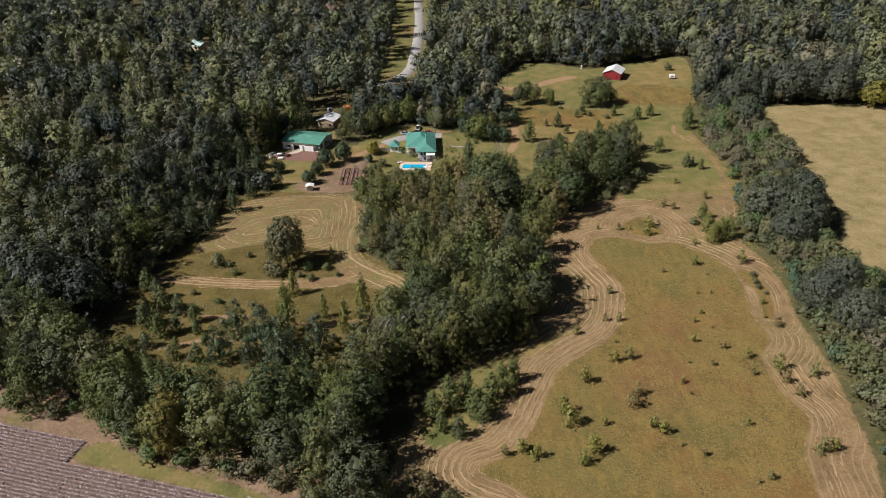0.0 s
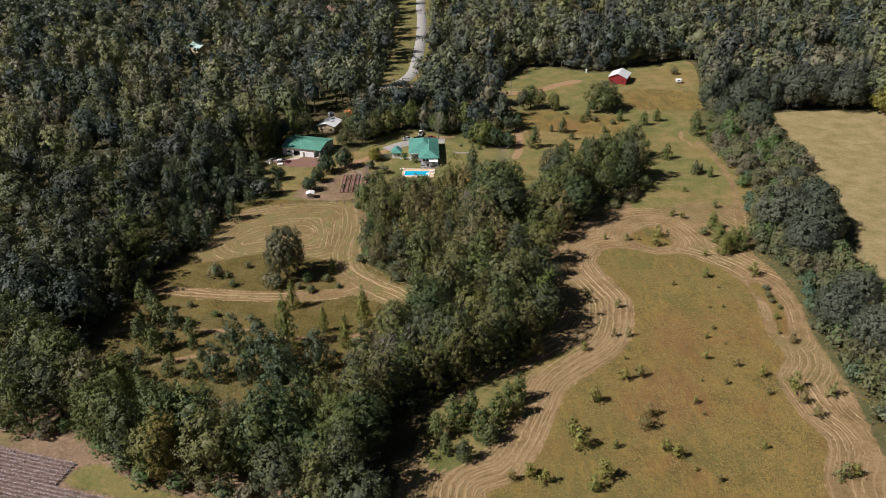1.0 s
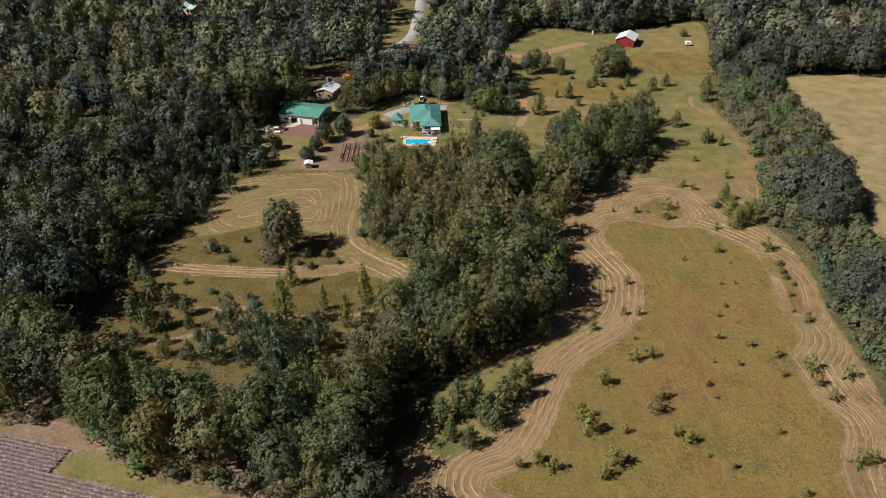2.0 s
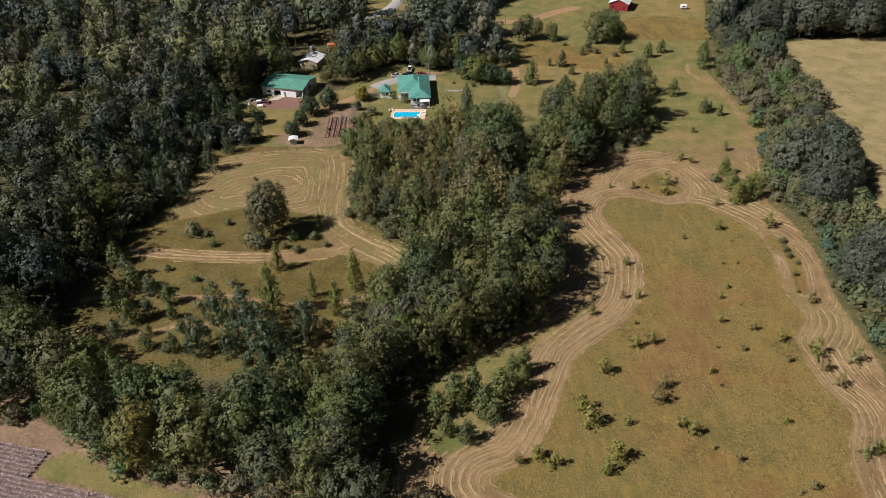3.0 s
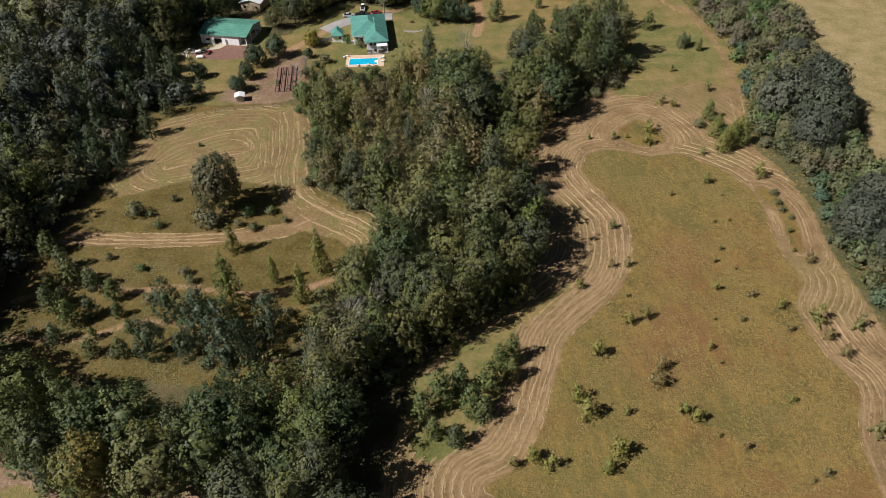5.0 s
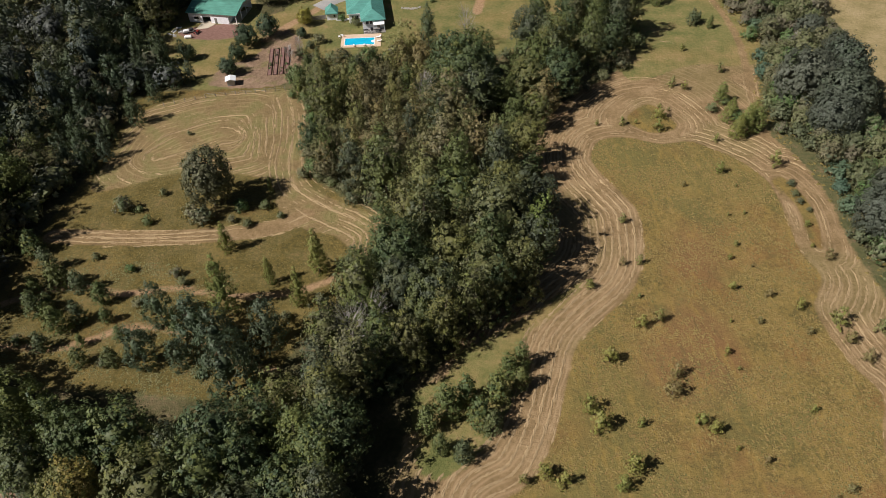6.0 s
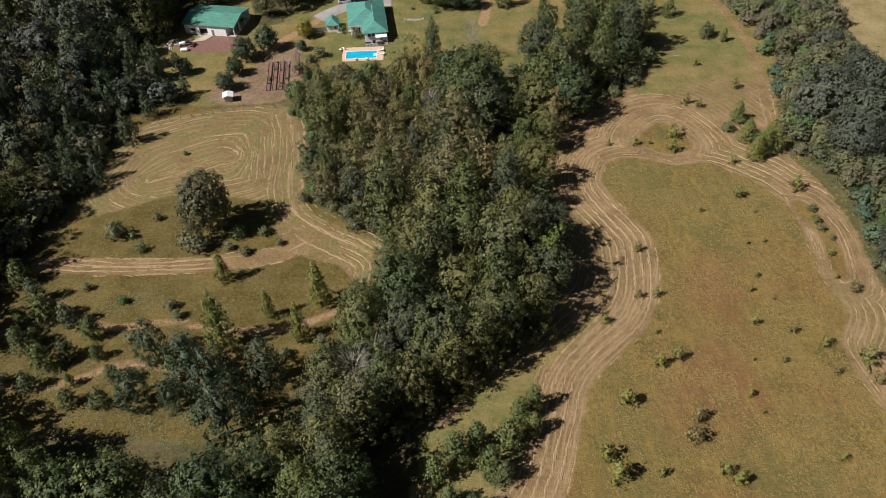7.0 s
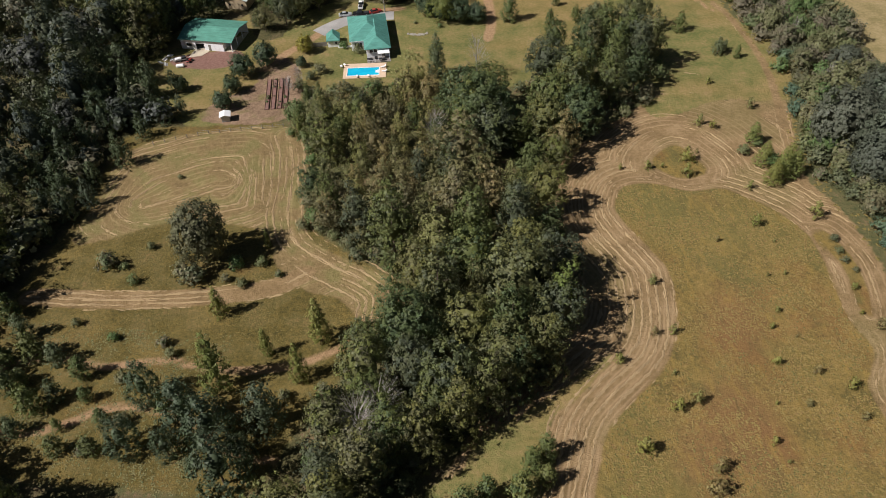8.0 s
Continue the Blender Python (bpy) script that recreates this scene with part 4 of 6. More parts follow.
# single trees of the western meadow
each(K_POINTED, 15, [(-48, 183, 9.5), (-46, 164, 17.5), (-37, 171, 9.0), (-26, 173, 14.0), (-30, 164, 12.0), (-39, 203, 5.5)], "sunlit pointed young tree in the meadow", "pointed meadow trees", wide=0.84)
each(K_BUSHY, 13, [(-60, 163, 12.0), (-51, 156, 15.0), (-43, 143, 17.0), (-36, 154, 14.0), (-62, 152, 12.0), (-46, 152, 15.0), (-54, 150, 9.0), (-40, 148, 8.0)], "dark green bushy tree on the rough ground", "trees on the rough ground", wide=1.05)
each(K_CONE, 10, [(-85, 176, 9.0), (-80, 174, 7.0), (-74, 170, 7.0), (-78, 165, 7.0), (-82, 163, 9.0), (-75, 153, 6.0), (-68, 152, 6.5), (-68, 159, 4.5), (-88, 168, 8.0), (-76, 158, 4.0), (-94, 188, 8.0), (-89, 182, 8.0),
                  (-90, 175, 6.0), (-84, 158, 6.0), (-72, 164, 5.0), (-86, 170, 5.0)],
     "small shaggy tree on weedy rough ground", "small trees on the rough ground", wide=1.25)
plant(K_SHRUB, -57, 195, 1.5, "yellow-green shrub at the foot of a lone oak", "shrub")
plant(K_SHRUB, -54.5, 193.8, 1.2, "yellow-green shrub at the foot of a lone oak", "shrub")
plant(K_ROUND, 16, 236, 1.5, "tallest broad tree of the grove", wide=1.05)
plant(K_BRIGHT, 24.5, 172, 1.0, "bright green leafy tree at the grove's sunny edge", wide=1.0)
plant(K_GOLD, -63, 119.5, 0.9, "golden-olive autumn tree at the edge of the cotton field", wide=1.25)
plant(K_GREENDOME, 14, 307, 1.0, "broad rich green tree between yard and pasture")
each(K_GREENDOME, 11.5, [(-5.4, 322, 10.0), (6, 330, 11.0), (-19, 331, 12.0)], "rounded dark green tree behind the house", "trees behind the house", wide=0.85)
each(K_OLIVE, 14, [(1, 327, 13.0), (-12, 330, 12.0), (24, 308, 8.0)], "olive-brown half-bare tree behind the house", "trees behind the house", wide=0.9)
each(K_OLIVE, 14, [(-7, 103, 10.0), (-2, 99, 8.0)], "yellowish olive tree at the corner of the meadow", "trees at the meadow's corner", wide=1.15)
each(K_RAGGED, 18, [(-101, 190, 19.0), (-106, 198, 21.0), (-102, 207, 20.0), (-107, 214, 22.0), (-99, 216, 17.0), (-109, 189, 21.0)], "tall dark tree at the western end of the meadow", "trees at the meadow's western end", wide=1.1)
each(K_FRONT, 21, [(-7, 144, 20.0), (0, 148, 21.0), (6, 152, 21.0), (12, 156, 20.0), (18, 161, 19.0)], "tall leafy tree at the grove's shaded edge", "trees at the grove's edge", wide=1.0)
plant(K_LONE, -53, 200, 1.08, "lone round oak with a dense dark crown", wide=0.86)
each(K_BUSHY, 13, [(-89, 219, 11.0), (-85, 224, 9.0), (-98, 232, 14.0), (-93, 238, 13.0), (-90, 246, 12.0), (-80, 240, 11.0), (-77, 252, 9.0), (-86, 233, 8.0), (-72, 258, 9.0), (-82, 262, 13.0), (-78, 272, 14.0), (-68, 262, 7.0),
                  (-92, 212, 7.0), (-95, 222, 12.0), (-72, 275, 8.0), (-88, 256, 15.0), (-84, 272, 12.0), (-87, 280, 15.0), (-91, 266, 16.0), (-97, 246, 16.0), (-92, 228, 13.0), (-80, 280, 9.0), (-94, 286, 17.0), (-76, 264, 8.0), (-99, 256, 17.0), (-96, 276, 18.0)], "slender tree at the edge of the dark woods", "trees at the woods' edge", wide=0.85)
each(K_SHRUB, 3.2, [(-76, 201, 3.8), (-69, 195, 2.2), (-67, 206, 1.8), (-44, 191, 2.2), (-36, 193, 1.6), (-64, 232, 1.2), (-79, 184, 1.8), (-70, 179, 1.8), (-59, 176, 2.2), (-57, 173, 2.0), (-72, 200, 1.6), (-48, 193, 1.8),
                    (-40, 197, 2.2), (-46, 197, 3.0), (-66, 168, 2.2), (-64, 158, 2.4), (-57, 160, 2.2), (-70, 152, 2.0), (-50, 147, 2.4), (-33, 160, 2.0), (-90, 160, 2.4), (-31, 208, 2.6)],
     "low shrub in rough meadow grass", "meadow shrubs", "shrub")
# trees of the yard
each(K_DOME, 7, [(-52, 281, 8.0), (-45, 286, 8.5), (-56, 264, 6.0), (-54, 272, 6.0), (-70, 275, 5.0), (-34, 284, 3.6)], "round dark green tree on the lawn", "lawn trees")
plant(K_YELLOW, 206, 338, 1.9, "broad tree with yellow autumn leaves beside the pasture")
plant(K_YELLOW, -33, 293, 0.85, "round tree with yellowing leaves on the lawn")
each(K_ROUND, 16, [(-47, 309, 10.0), (-40, 312, 12.0), (-35, 316, 12.5), (-29, 321, 12.0), (-43, 318, 13.0), (-38, 320, 13.0), (-46, 322, 14.0), (-33, 325, 13.0), (-49, 311, 7.0), (-26, 330, 13.0), (14, 324, 10.0), (20, 320, 9.0), (8, 330, 12.0), (26, 322, 8.0), (0, 334, 12.0), (-12, 332, 11.0)],
     "leafy tree beside the drive", "trees beyond the yard", wide=1.15)
each(K_UPRIGHT, 17, [(-84, 297, 20.0), (-88, 300, 22.0), (-79.5, 311, 21.0), (-84, 314, 22.0), (-81.5, 304, 22.0), (-72, 319, 17.0), (-66, 321, 15.0)], "tall tree close beside the workshop", "trees beside the workshop", wide=1.1)
each(K_DOME, 7, [(19, 305, 9.0), (25, 304, 7.0), (14, 308, 8.0), (30, 326, 7.0), (9, 312, 9.0), (24, 331, 8.0)], "round green tree between yard and pasture", "trees between yard and pasture")
each(K_SHRUB, 3.2, [(-20.4, 293.6, 2.4), (-15.6, 289.6, 2.6), (-34, 270, 3.2), (-31, 276, 2.4), (-30, 264, 4.0), (-36, 257, 3.2), (-28, 279, 3.4), (12, 302, 1.6), (4, 306, 1.0)], "clipped or wild shrub in the yard", "yard shrubs", "shrub")
each(K_OLIVE, 14, [(-1, 257, 17.5), (4, 254, 15.0)], "tall olive-brown tree between pool and grove", "trees beside the pool yard", wide=1.0)
each(K_SPIRE, 15, [(8, 271, 15.5), (-27, 256, 11.5), (-16, 247, 12.0)], "tall pointed dark green tree beside the pool yard", "trees beside the pool yard", wide=1.05)
each(K_ROUND, 16, [(76, 290, 16.0), (69, 281, 17.0), (70, 271, 17.0), (55, 276, 16.0), (46, 279, 13.5), (64, 288, 12.0)], "tall rounded tree at the grove's northern end", "trees at the grove's end", wide=1.0)
each(K_UPRIGHT, 17, [(-31, 262, 8.0)], "tall tree beside the pool yard", "trees beside the pool yard", wide=1.05)
# northern pasture
each(K_ROUND, 16, [(40, 356, 12.5), (44, 354, 11.0), (36, 353, 11.0), (51, 353, 9.0)], "dense grey-olive tree in a clump on the pasture", "clumps on the pasture", wide=1.25)
each(K_ROUND, 16, [(71, 350, 14.5), (77, 352, 15.0), (75, 346, 13.0), (82, 350, 9.0), (69, 346, 7.0)], "dense dark tree in a clump on the pasture", "clumps on the pasture", wide=1.25)
each(K_CONE, 10, [(52, 351, 8.0), (90, 328, 7.5), (97, 333, 7.0), (65, 336, 7.0), (62, 333, 4.5), (51, 321, 8.0), (54, 312, 5.0), (46, 322, 4.0), (36, 303, 11.0), (49, 299, 6.0), (90, 288, 8.0), (97, 272, 6.5), (102, 269, 5.0), (100, 274, 4.0),
                  (110, 314, 9.0), (112, 322, 10.0), (114, 306, 8.0), (80, 334, 6.0), (58, 300, 6.5), (70, 320, 4.0)], "small upright tree on the pasture", "trees on the pasture", wide=1.15)
each(K_SHRUB, 3.2, [(126, 407, 3.6), (68, 334, 2.4), (56, 345, 1.6), (84, 322, 2.4), (76, 330, 2.4), (62, 300, 4.6), (66, 304, 4.0)], "rounded shrub on the pasture", "pasture shrubs", "shrub")


# ---- leafless and half-bare trees ----
def bare_form(seed, h):
    g = np.random.default_rng(seed)
    V, T = trunk(g, h * 0.75, h * 0.018, 7, 0.02, 0.5)
    tips = []
    for i in range(130):
        a, s = g.uniform(0, 6.283), g.uniform(0.35, 1.0)
        r = h * 0.3 * (1.1 - abs(s - 0.6)) * g.uniform(0.4, 1)
        p = np.array((math.cos(a) * r, math.sin(a) * r, h * s))
        q = np.array((math.cos(a), math.sin(a), g.uniform(0.5, 1.4))) * h * 0.09
        w = np.array((-math.sin(a), math.cos(a), 0)) * 0.035
        tips.append(np.stack([p - q - w, p - q + w, p + q, p + q * 0.2 + np.array((0.25, -0.3, 0.35)) * h * 0.1]))
    tv = np.vstack(tips)
    i = np.arange(len(tips))[:, None] * 4
    return V, T, tv, np.vstack([i + np.array([0, 1, 2]), i + np.array([0, 1, 3])])


def bare_tree(x, y, h, seed):
    V, T, tv, tt = bare_form(seed, h)
    top = new("bare_tree")
    top.matrix_world = pose(x, y, float(land(x, y)), 0, 0, seed * 37)
    new("trunk", make_mesh("trunk", V, T, [M_GREYTWIG], smooth_shade=True)).parent = top
    new("branchwork", make_mesh("branchwork", tv, tt, [M_GREYTWIG])).parent = top
    tagged(top, "half-dead tree with bare grey branches", "tree", "bare trees")


for i, (x, y, h) in enumerate([(108, 152, 9), (126, 232, 9), (120, 248, 8), (-18, 146, 16), (-14, 150, 15), (122, 275, 9), (-37, 268, 6), (-34, 273, 6), (20, 268, 14), (4, 236, 12), (-6, 316, 12), (108, 140, 8)]):
    bare_tree(x, y, h, i)


# ---- buildings ----
def part(name, bm, material, parent, label=""):
    """Links a bmesh as one mesh under a thing or under a part."""
    me = bpy.data.meshes.new(name)
    bmesh.ops.recalc_face_normals(bm, faces=bm.faces)
    bm.to_mesh(me)
    bm.free()
    me.materials.append(material)
    ob = new(name, me)
    ob.parent = parent
    return tagged(ob, label)


def box(x0, y0, z0, x1, y1, z1, bevel=0.0, bm=None):
    """A box between two corners, its edges eased; joined to bm where one is given."""
    b = bmesh.new()
    bmesh.ops.create_cube(b, size=1)
    for v in b.verts:
        v.co = Vector(((x0 + x1) / 2 + v.co.x * (x1 - x0), (y0 + y1) / 2 + v.co.y * (y1 - y0), (z0 + z1) / 2 + v.co.z * (z1 - z0)))
    if bevel:
        bmesh.ops.bevel(b, geom=b.edges[:], offset=bevel, segments=1, affect="EDGES")
    if bm is None:
        return b
    tmp = bpy.data.meshes.new("tmp")
    b.to_mesh(tmp)
    b.free()
    bm.from_mesh(tmp)
    bpy.data.meshes.remove(tmp)
    return bm


def thing(name, x, y, turn, label, category, group="", z=0.0):
    top = new(name)
    top.matrix_world = pose(x, y, float(land(x, y)) + z, 0, 0, turn)
    return tagged(top, label, category, group)


def solid(points, faces, thick=0.0):
    b = bmesh.new()
    v = [b.verts.new(p) for p in points]
    for f in faces:
        b.faces.new([v[i] for i in f])
    bmesh.ops.recalc_face_normals(b, faces=b.faces)
    return b


def roof_hip(x0, y0, x1, y1, z, rise, hip_s=True, hip_n=True, thick=0.16):
    """A roof with its ridge along y, hipped or gabled at each end, as a closed shell."""
    cx, half = (x0 + x1) / 2, (x1 - x0) / 2
    ys, yn = (y0 + half if hip_s else y0), (y1 - half if hip_n else y1)
    if yn < ys:
        ys = yn = (y0 + y1) / 2
    top = [(x0, y0, z), (x1, y0, z), (x1, y1, z), (x0, y1, z), (cx, ys, z + rise), (cx, yn, z + rise)]
    low = [(a, b, c - thick) for a, b, c in top[:4]]
    return solid(top + low, [(0, 1, 4), (1, 2, 5, 4), (2, 3, 5), (3, 0, 4, 5), (0, 6, 7, 1), (1, 7, 8, 2), (2, 8, 9, 3), (3, 9, 6, 0), (6, 9, 8, 7)])


def ribbed(name, color, pitch, rough=0.45, dirt=0.3):
    """Painted sheet metal with standing ribs and faded streaks."""
    n = Nodes(name)
    p = n.coord()
    sep = n.tree.nodes.new("ShaderNodeSeparateXYZ")
    n.put(sep.inputs[0], p)
    w = n.math("PINGPONG", sep.outputs[1], pitch / 2)
    rib = n.step(w, 0.0, 0.05, 1, 0)
    streak = n.noise(n.scaled(p, (0.25, 1.6, 1)), 1.0, 4)
    fade = n.ramp(n.math("ADD", n.math("MULTIPLY", streak, 0.6), n.math("MULTIPLY", n.noise(p, 0.5, 4), 0.4)),
                  (0.3, tuple(c * (1 - dirt) for c in color)), (0.7, tuple(min(1, c * (1 + dirt)) for c in color)))
    n.bump(rib, 0.5, 0.05)
    return n.finish(n.mix(n.math("MULTIPLY", rib, 0.15), fade, (0.02, 0.06, 0.05)), rough)


def siding(name, color, pitch=0.22):
    n = Nodes(name)
    p = n.coord()
    sep = n.tree.nodes.new("ShaderNodeSeparateXYZ")
    n.put(sep.inputs[0], p)
    lap = n.math("PINGPONG", sep.outputs[2], pitch)
    wear = n.noise(p, 0.8, 5)
    n.bump(lap, 0.5, 0.03)
    return n.finish(n.ramp(wear, (0.3, tuple(c * 0.82 for c in color)), (0.7, color)), 0.6)


M_GREEN = ribbed("green_metal_roof", (0.098, 0.275, 0.230), 0.6)
M_PALE = ribbed("pale_metal_roof", (0.72, 0.73, 0.74), 0.7, 0.4, 0.12)
M_WHITE = siding("white_siding", (0.94, 0.95, 0.97))
M_TAN = siding("tan_siding", (0.48, 0.38, 0.25))
M_RED = siding("red_siding", (0.30, 0.035, 0.04), 0.3)
M_TRIM = plain("white_trim", (0.8, 0.8, 0.8), 0.5, 0, 0.08)
M_CONCRETE = plain("concrete", (0.50, 0.43, 0.33), 0.85, 0, 0.15, 1.0)
M_ASPHALT = plain("worn_asphalt", (0.33, 0.315, 0.30), 0.9, 0, 0.2, 0.6)
M_DECKSTONE = plain("pool_paving", (0.62, 0.46, 0.33), 0.8, 0, 0.14, 1.2)
M_DARK = plain("dark_interior", (0.03, 0.03, 0.032), 0.9, 0, 0.3)
M_GREYWOOD = plain("weathered_wood", (0.22, 0.20, 0.18), 0.9, 0, 0.3, 3)
M_BROWNWOOD = plain("brown_boards", (0.11, 0.06, 0.045), 0.9, 0, 0.35, 3)
M_BEDSOIL = plain("garden_soil", (0.21, 0.12, 0.10), 0.95, 0, 0.35, 2.5, 0.1)
M_GLASS = plain("window_glass", (0.02, 0.025, 0.03), 0.08, 0, 0.2)
M_SILVER = plain("silver_paint", (0.55, 0.57, 0.60), 0.3, 0.4, 0.05)
M_BLACKCAR = plain("black_paint", (0.02, 0.02, 0.023), 0.25, 0.2, 0.1)
M_WHITECAR = plain("white_paint", (0.78, 0.78, 0.78), 0.35, 0, 0.06)
M_REDPAINT = plain("red_paint", (0.35, 0.05, 0.04), 0.4, 0, 0.15)
M_RUBBER = plain("rubber", (0.02, 0.02, 0.02), 0.9, 0, 0.2)
M_ORANGE = plain("orange_tarp", (0.75, 0.20, 0.07), 0.6, 0, 0.15, 1.0, 0.1)
M_GREY = plain("galvanised_sheet", (0.42, 0.43, 0.45), 0.45, 0.5, 0.15)
M_ROCK = plain("field_stone", (0.33, 0.30, 0.26), 0.9, 0, 0.3, 3, 0.05)


def pool_water():
    n = Nodes("pool_water")
    p = n.coord()
    n.bump(n.noise(p, 2.5, 3), 0.25, 0.03)
    n.bsdf.inputs["Specular IOR Level"].default_value = 0.5
    return n.finish(n.ramp(n.noise(p, 0.35, 3), (0.3, (0.006, 0.37, 0.60)), (0.7, (0.016, 0.50, 0.72))), 0.06)


M_WATER = pool_water()


def window(parent, x, y, z, w, h, side="s"):
    """A window set proud of a wall: frame with a pane in it. side: the way that it looks."""
    d = 0.06
    if side == "s":
        f = part("window", box(x - w / 2 - 0.1, y - d, z - 0.1, x + w / 2 + 0.1, y + 0.02, z + h + 0.1, 0.02), M_TRIM, parent, "white window frame")
        part("pane", box(x - w / 2, y - d - 0.02, z, x + w / 2, y - d + 0.01, z + h), M_GLASS, f)
    else:
        f = part("window", box(x - d, y - w / 2 - 0.1, z - 0.1, x + 0.02, y + w / 2 + 0.1, z + h + 0.1, 0.02), M_TRIM, parent, "white window frame")
        part("pane", box(x - d - 0.02, y - w / 2, z, x - d + 0.01, y + w / 2, z + h), M_GLASS, f)
    return f


def house():
    h = thing("house", -12, 295, 2.0, "white house with a green metal hipped roof", "house")
    part("wall", box(-5.9, -3.4, -0.2, 6.0, 12.6, 3.5, 0.03), M_WHITE, h)
    part("wall", box(-1.4, -9.2, -0.2, 5.8, -3.4, 3.48, 0.03), M_WHITE, h)
    part("roof", roof_hip(-6.5, -4.0, 6.5, 13.2, 3.5, 2.9, True, True), M_GREEN, h)
    part("roof", roof_hip(-2.0, -9.9, 6.45, 6.0, 3.52, 2.2, True, False), M_GREEN, h)
    part("fascia", box(-6.55, -4.06, 3.25, -2.05, -3.96, 3.5), M_TRIM, h)
    for x in (-4.6, -3.6, -2.9):
        window(h, x, -3.4, 1.0, 0.6, 1.5)
    for x in (0.1, 1.4):
        window(h, x, -9.2, 2.0, 1.0, 1.1)
    for y in (0.0, 4.0, 8.5):
        window(h, -5.9, y, 1.0, 1.1, 1.3, "w")
    part("door", box(3.4, -9.27, 0.0, 4.4, -9.15, 2.05, 0.02), M_GREYWOOD, h)
    part("chimney_vent", box(1.6, 8.0, 5.0, 2.0, 8.4, 6.2, 0.03), M_GREY, h)
    # patio before the door, half of it under a white awning
    part("patio", box(-1.5, -12.4, -0.1, 6.0, -9.2, 0.22, 0.02), M_GREYWOOD, h, "grey patio boards")
    part("awning", solid([(2.0, -9.2, 2.9), (5.8, -9.2, 2.9), (5.8, -11.2, 2.45), (2.0, -11.2, 2.45), (2.0, -9.2, 2.82), (5.8, -9.2, 2.82), (5.8, -11.2, 2.37), (2.0, -11.2, 2.37)],
                         [(0, 1, 2, 3), (4, 7, 6, 5), (0, 4, 5, 1), (1, 5, 6, 2), (2, 6, 7, 3), (3, 7, 4, 0)]), M_TRIM, h, "white awning")
    for x in (2.1, 5.7):
        part("post", box(x - 0.07, -11.15, 0.2, x + 0.07, -11.0, 2.4, 0.01), M_TRIM, h)
    part("railing", box(-1.4, -12.3, 0.95, 1.2, -12.2, 1.05), M_TRIM, h)
    for i in range(6):
        x = -1.3 + i * 0.48
        part("baluster", box(x, -12.28, 0.2, x + 0.06, -12.22, 0.96), M_TRIM, h)


def patio_set(x, y, turn):
    """A dark patio table with its benches."""
    t = thing("patio_table", x, y, turn, "dark patio table with benches beside the house", "table", "patio tables", 0.2)
    part("tabletop", box(-0.8, -0.45, 0.7, 0.8, 0.45, 0.76, 0.02), M_DARK, t)
    for sx in (-0.65, 0.65):
        part("leg", box(sx - 0.05, -0.35, 0.0, sx + 0.05, 0.35, 0.7, 0.02), M_DARK, t)
    for sy in (-0.8, 0.8):
        part("bench", box(-0.8, sy - 0.16, 0.38, 0.8, sy + 0.16, 0.45, 0.02), M_DARK, t)


def well_house():
    w = thing("garden_house", -23.8, 297.0, 0, "small white garden house with a green roof", "shed")
    part("wall", box(-1.8, -2.0, -0.2, 1.8, 2.0, 2.5, 0.02), M_WHITE, w)
    part("roof", roof_hip(-2.25, -2.5, 2.25, 2.5, 2.5, 1.6, True, False), M_GREEN, w)
    window(w, 0.9, -2.0, 1.1, 0.6, 0.8)
    part("door", box(-1.0, -2.06, 0, -0.1, -1.98, 2.0, 0.02), M_TRIM, w)
    f = thing("garden_fence", -28.6, 296.0, 0, "grey weathered board fence", "fence")
    for i in range(16):
        part("board", box(-2.6 + i * 0.33, -0.03, 0, -2.3 + i * 0.33, 0.03, 1.5), M_GREYWOOD, f)
    b = thing("low_wall", -20.0, 294.0, -3, "low white garden wall beside the lawn", "wall")
    part("coping", box(-2.4, -0.15, -0.1, 2.4, 0.15, 0.6, 0.03), M_TRIM, b)


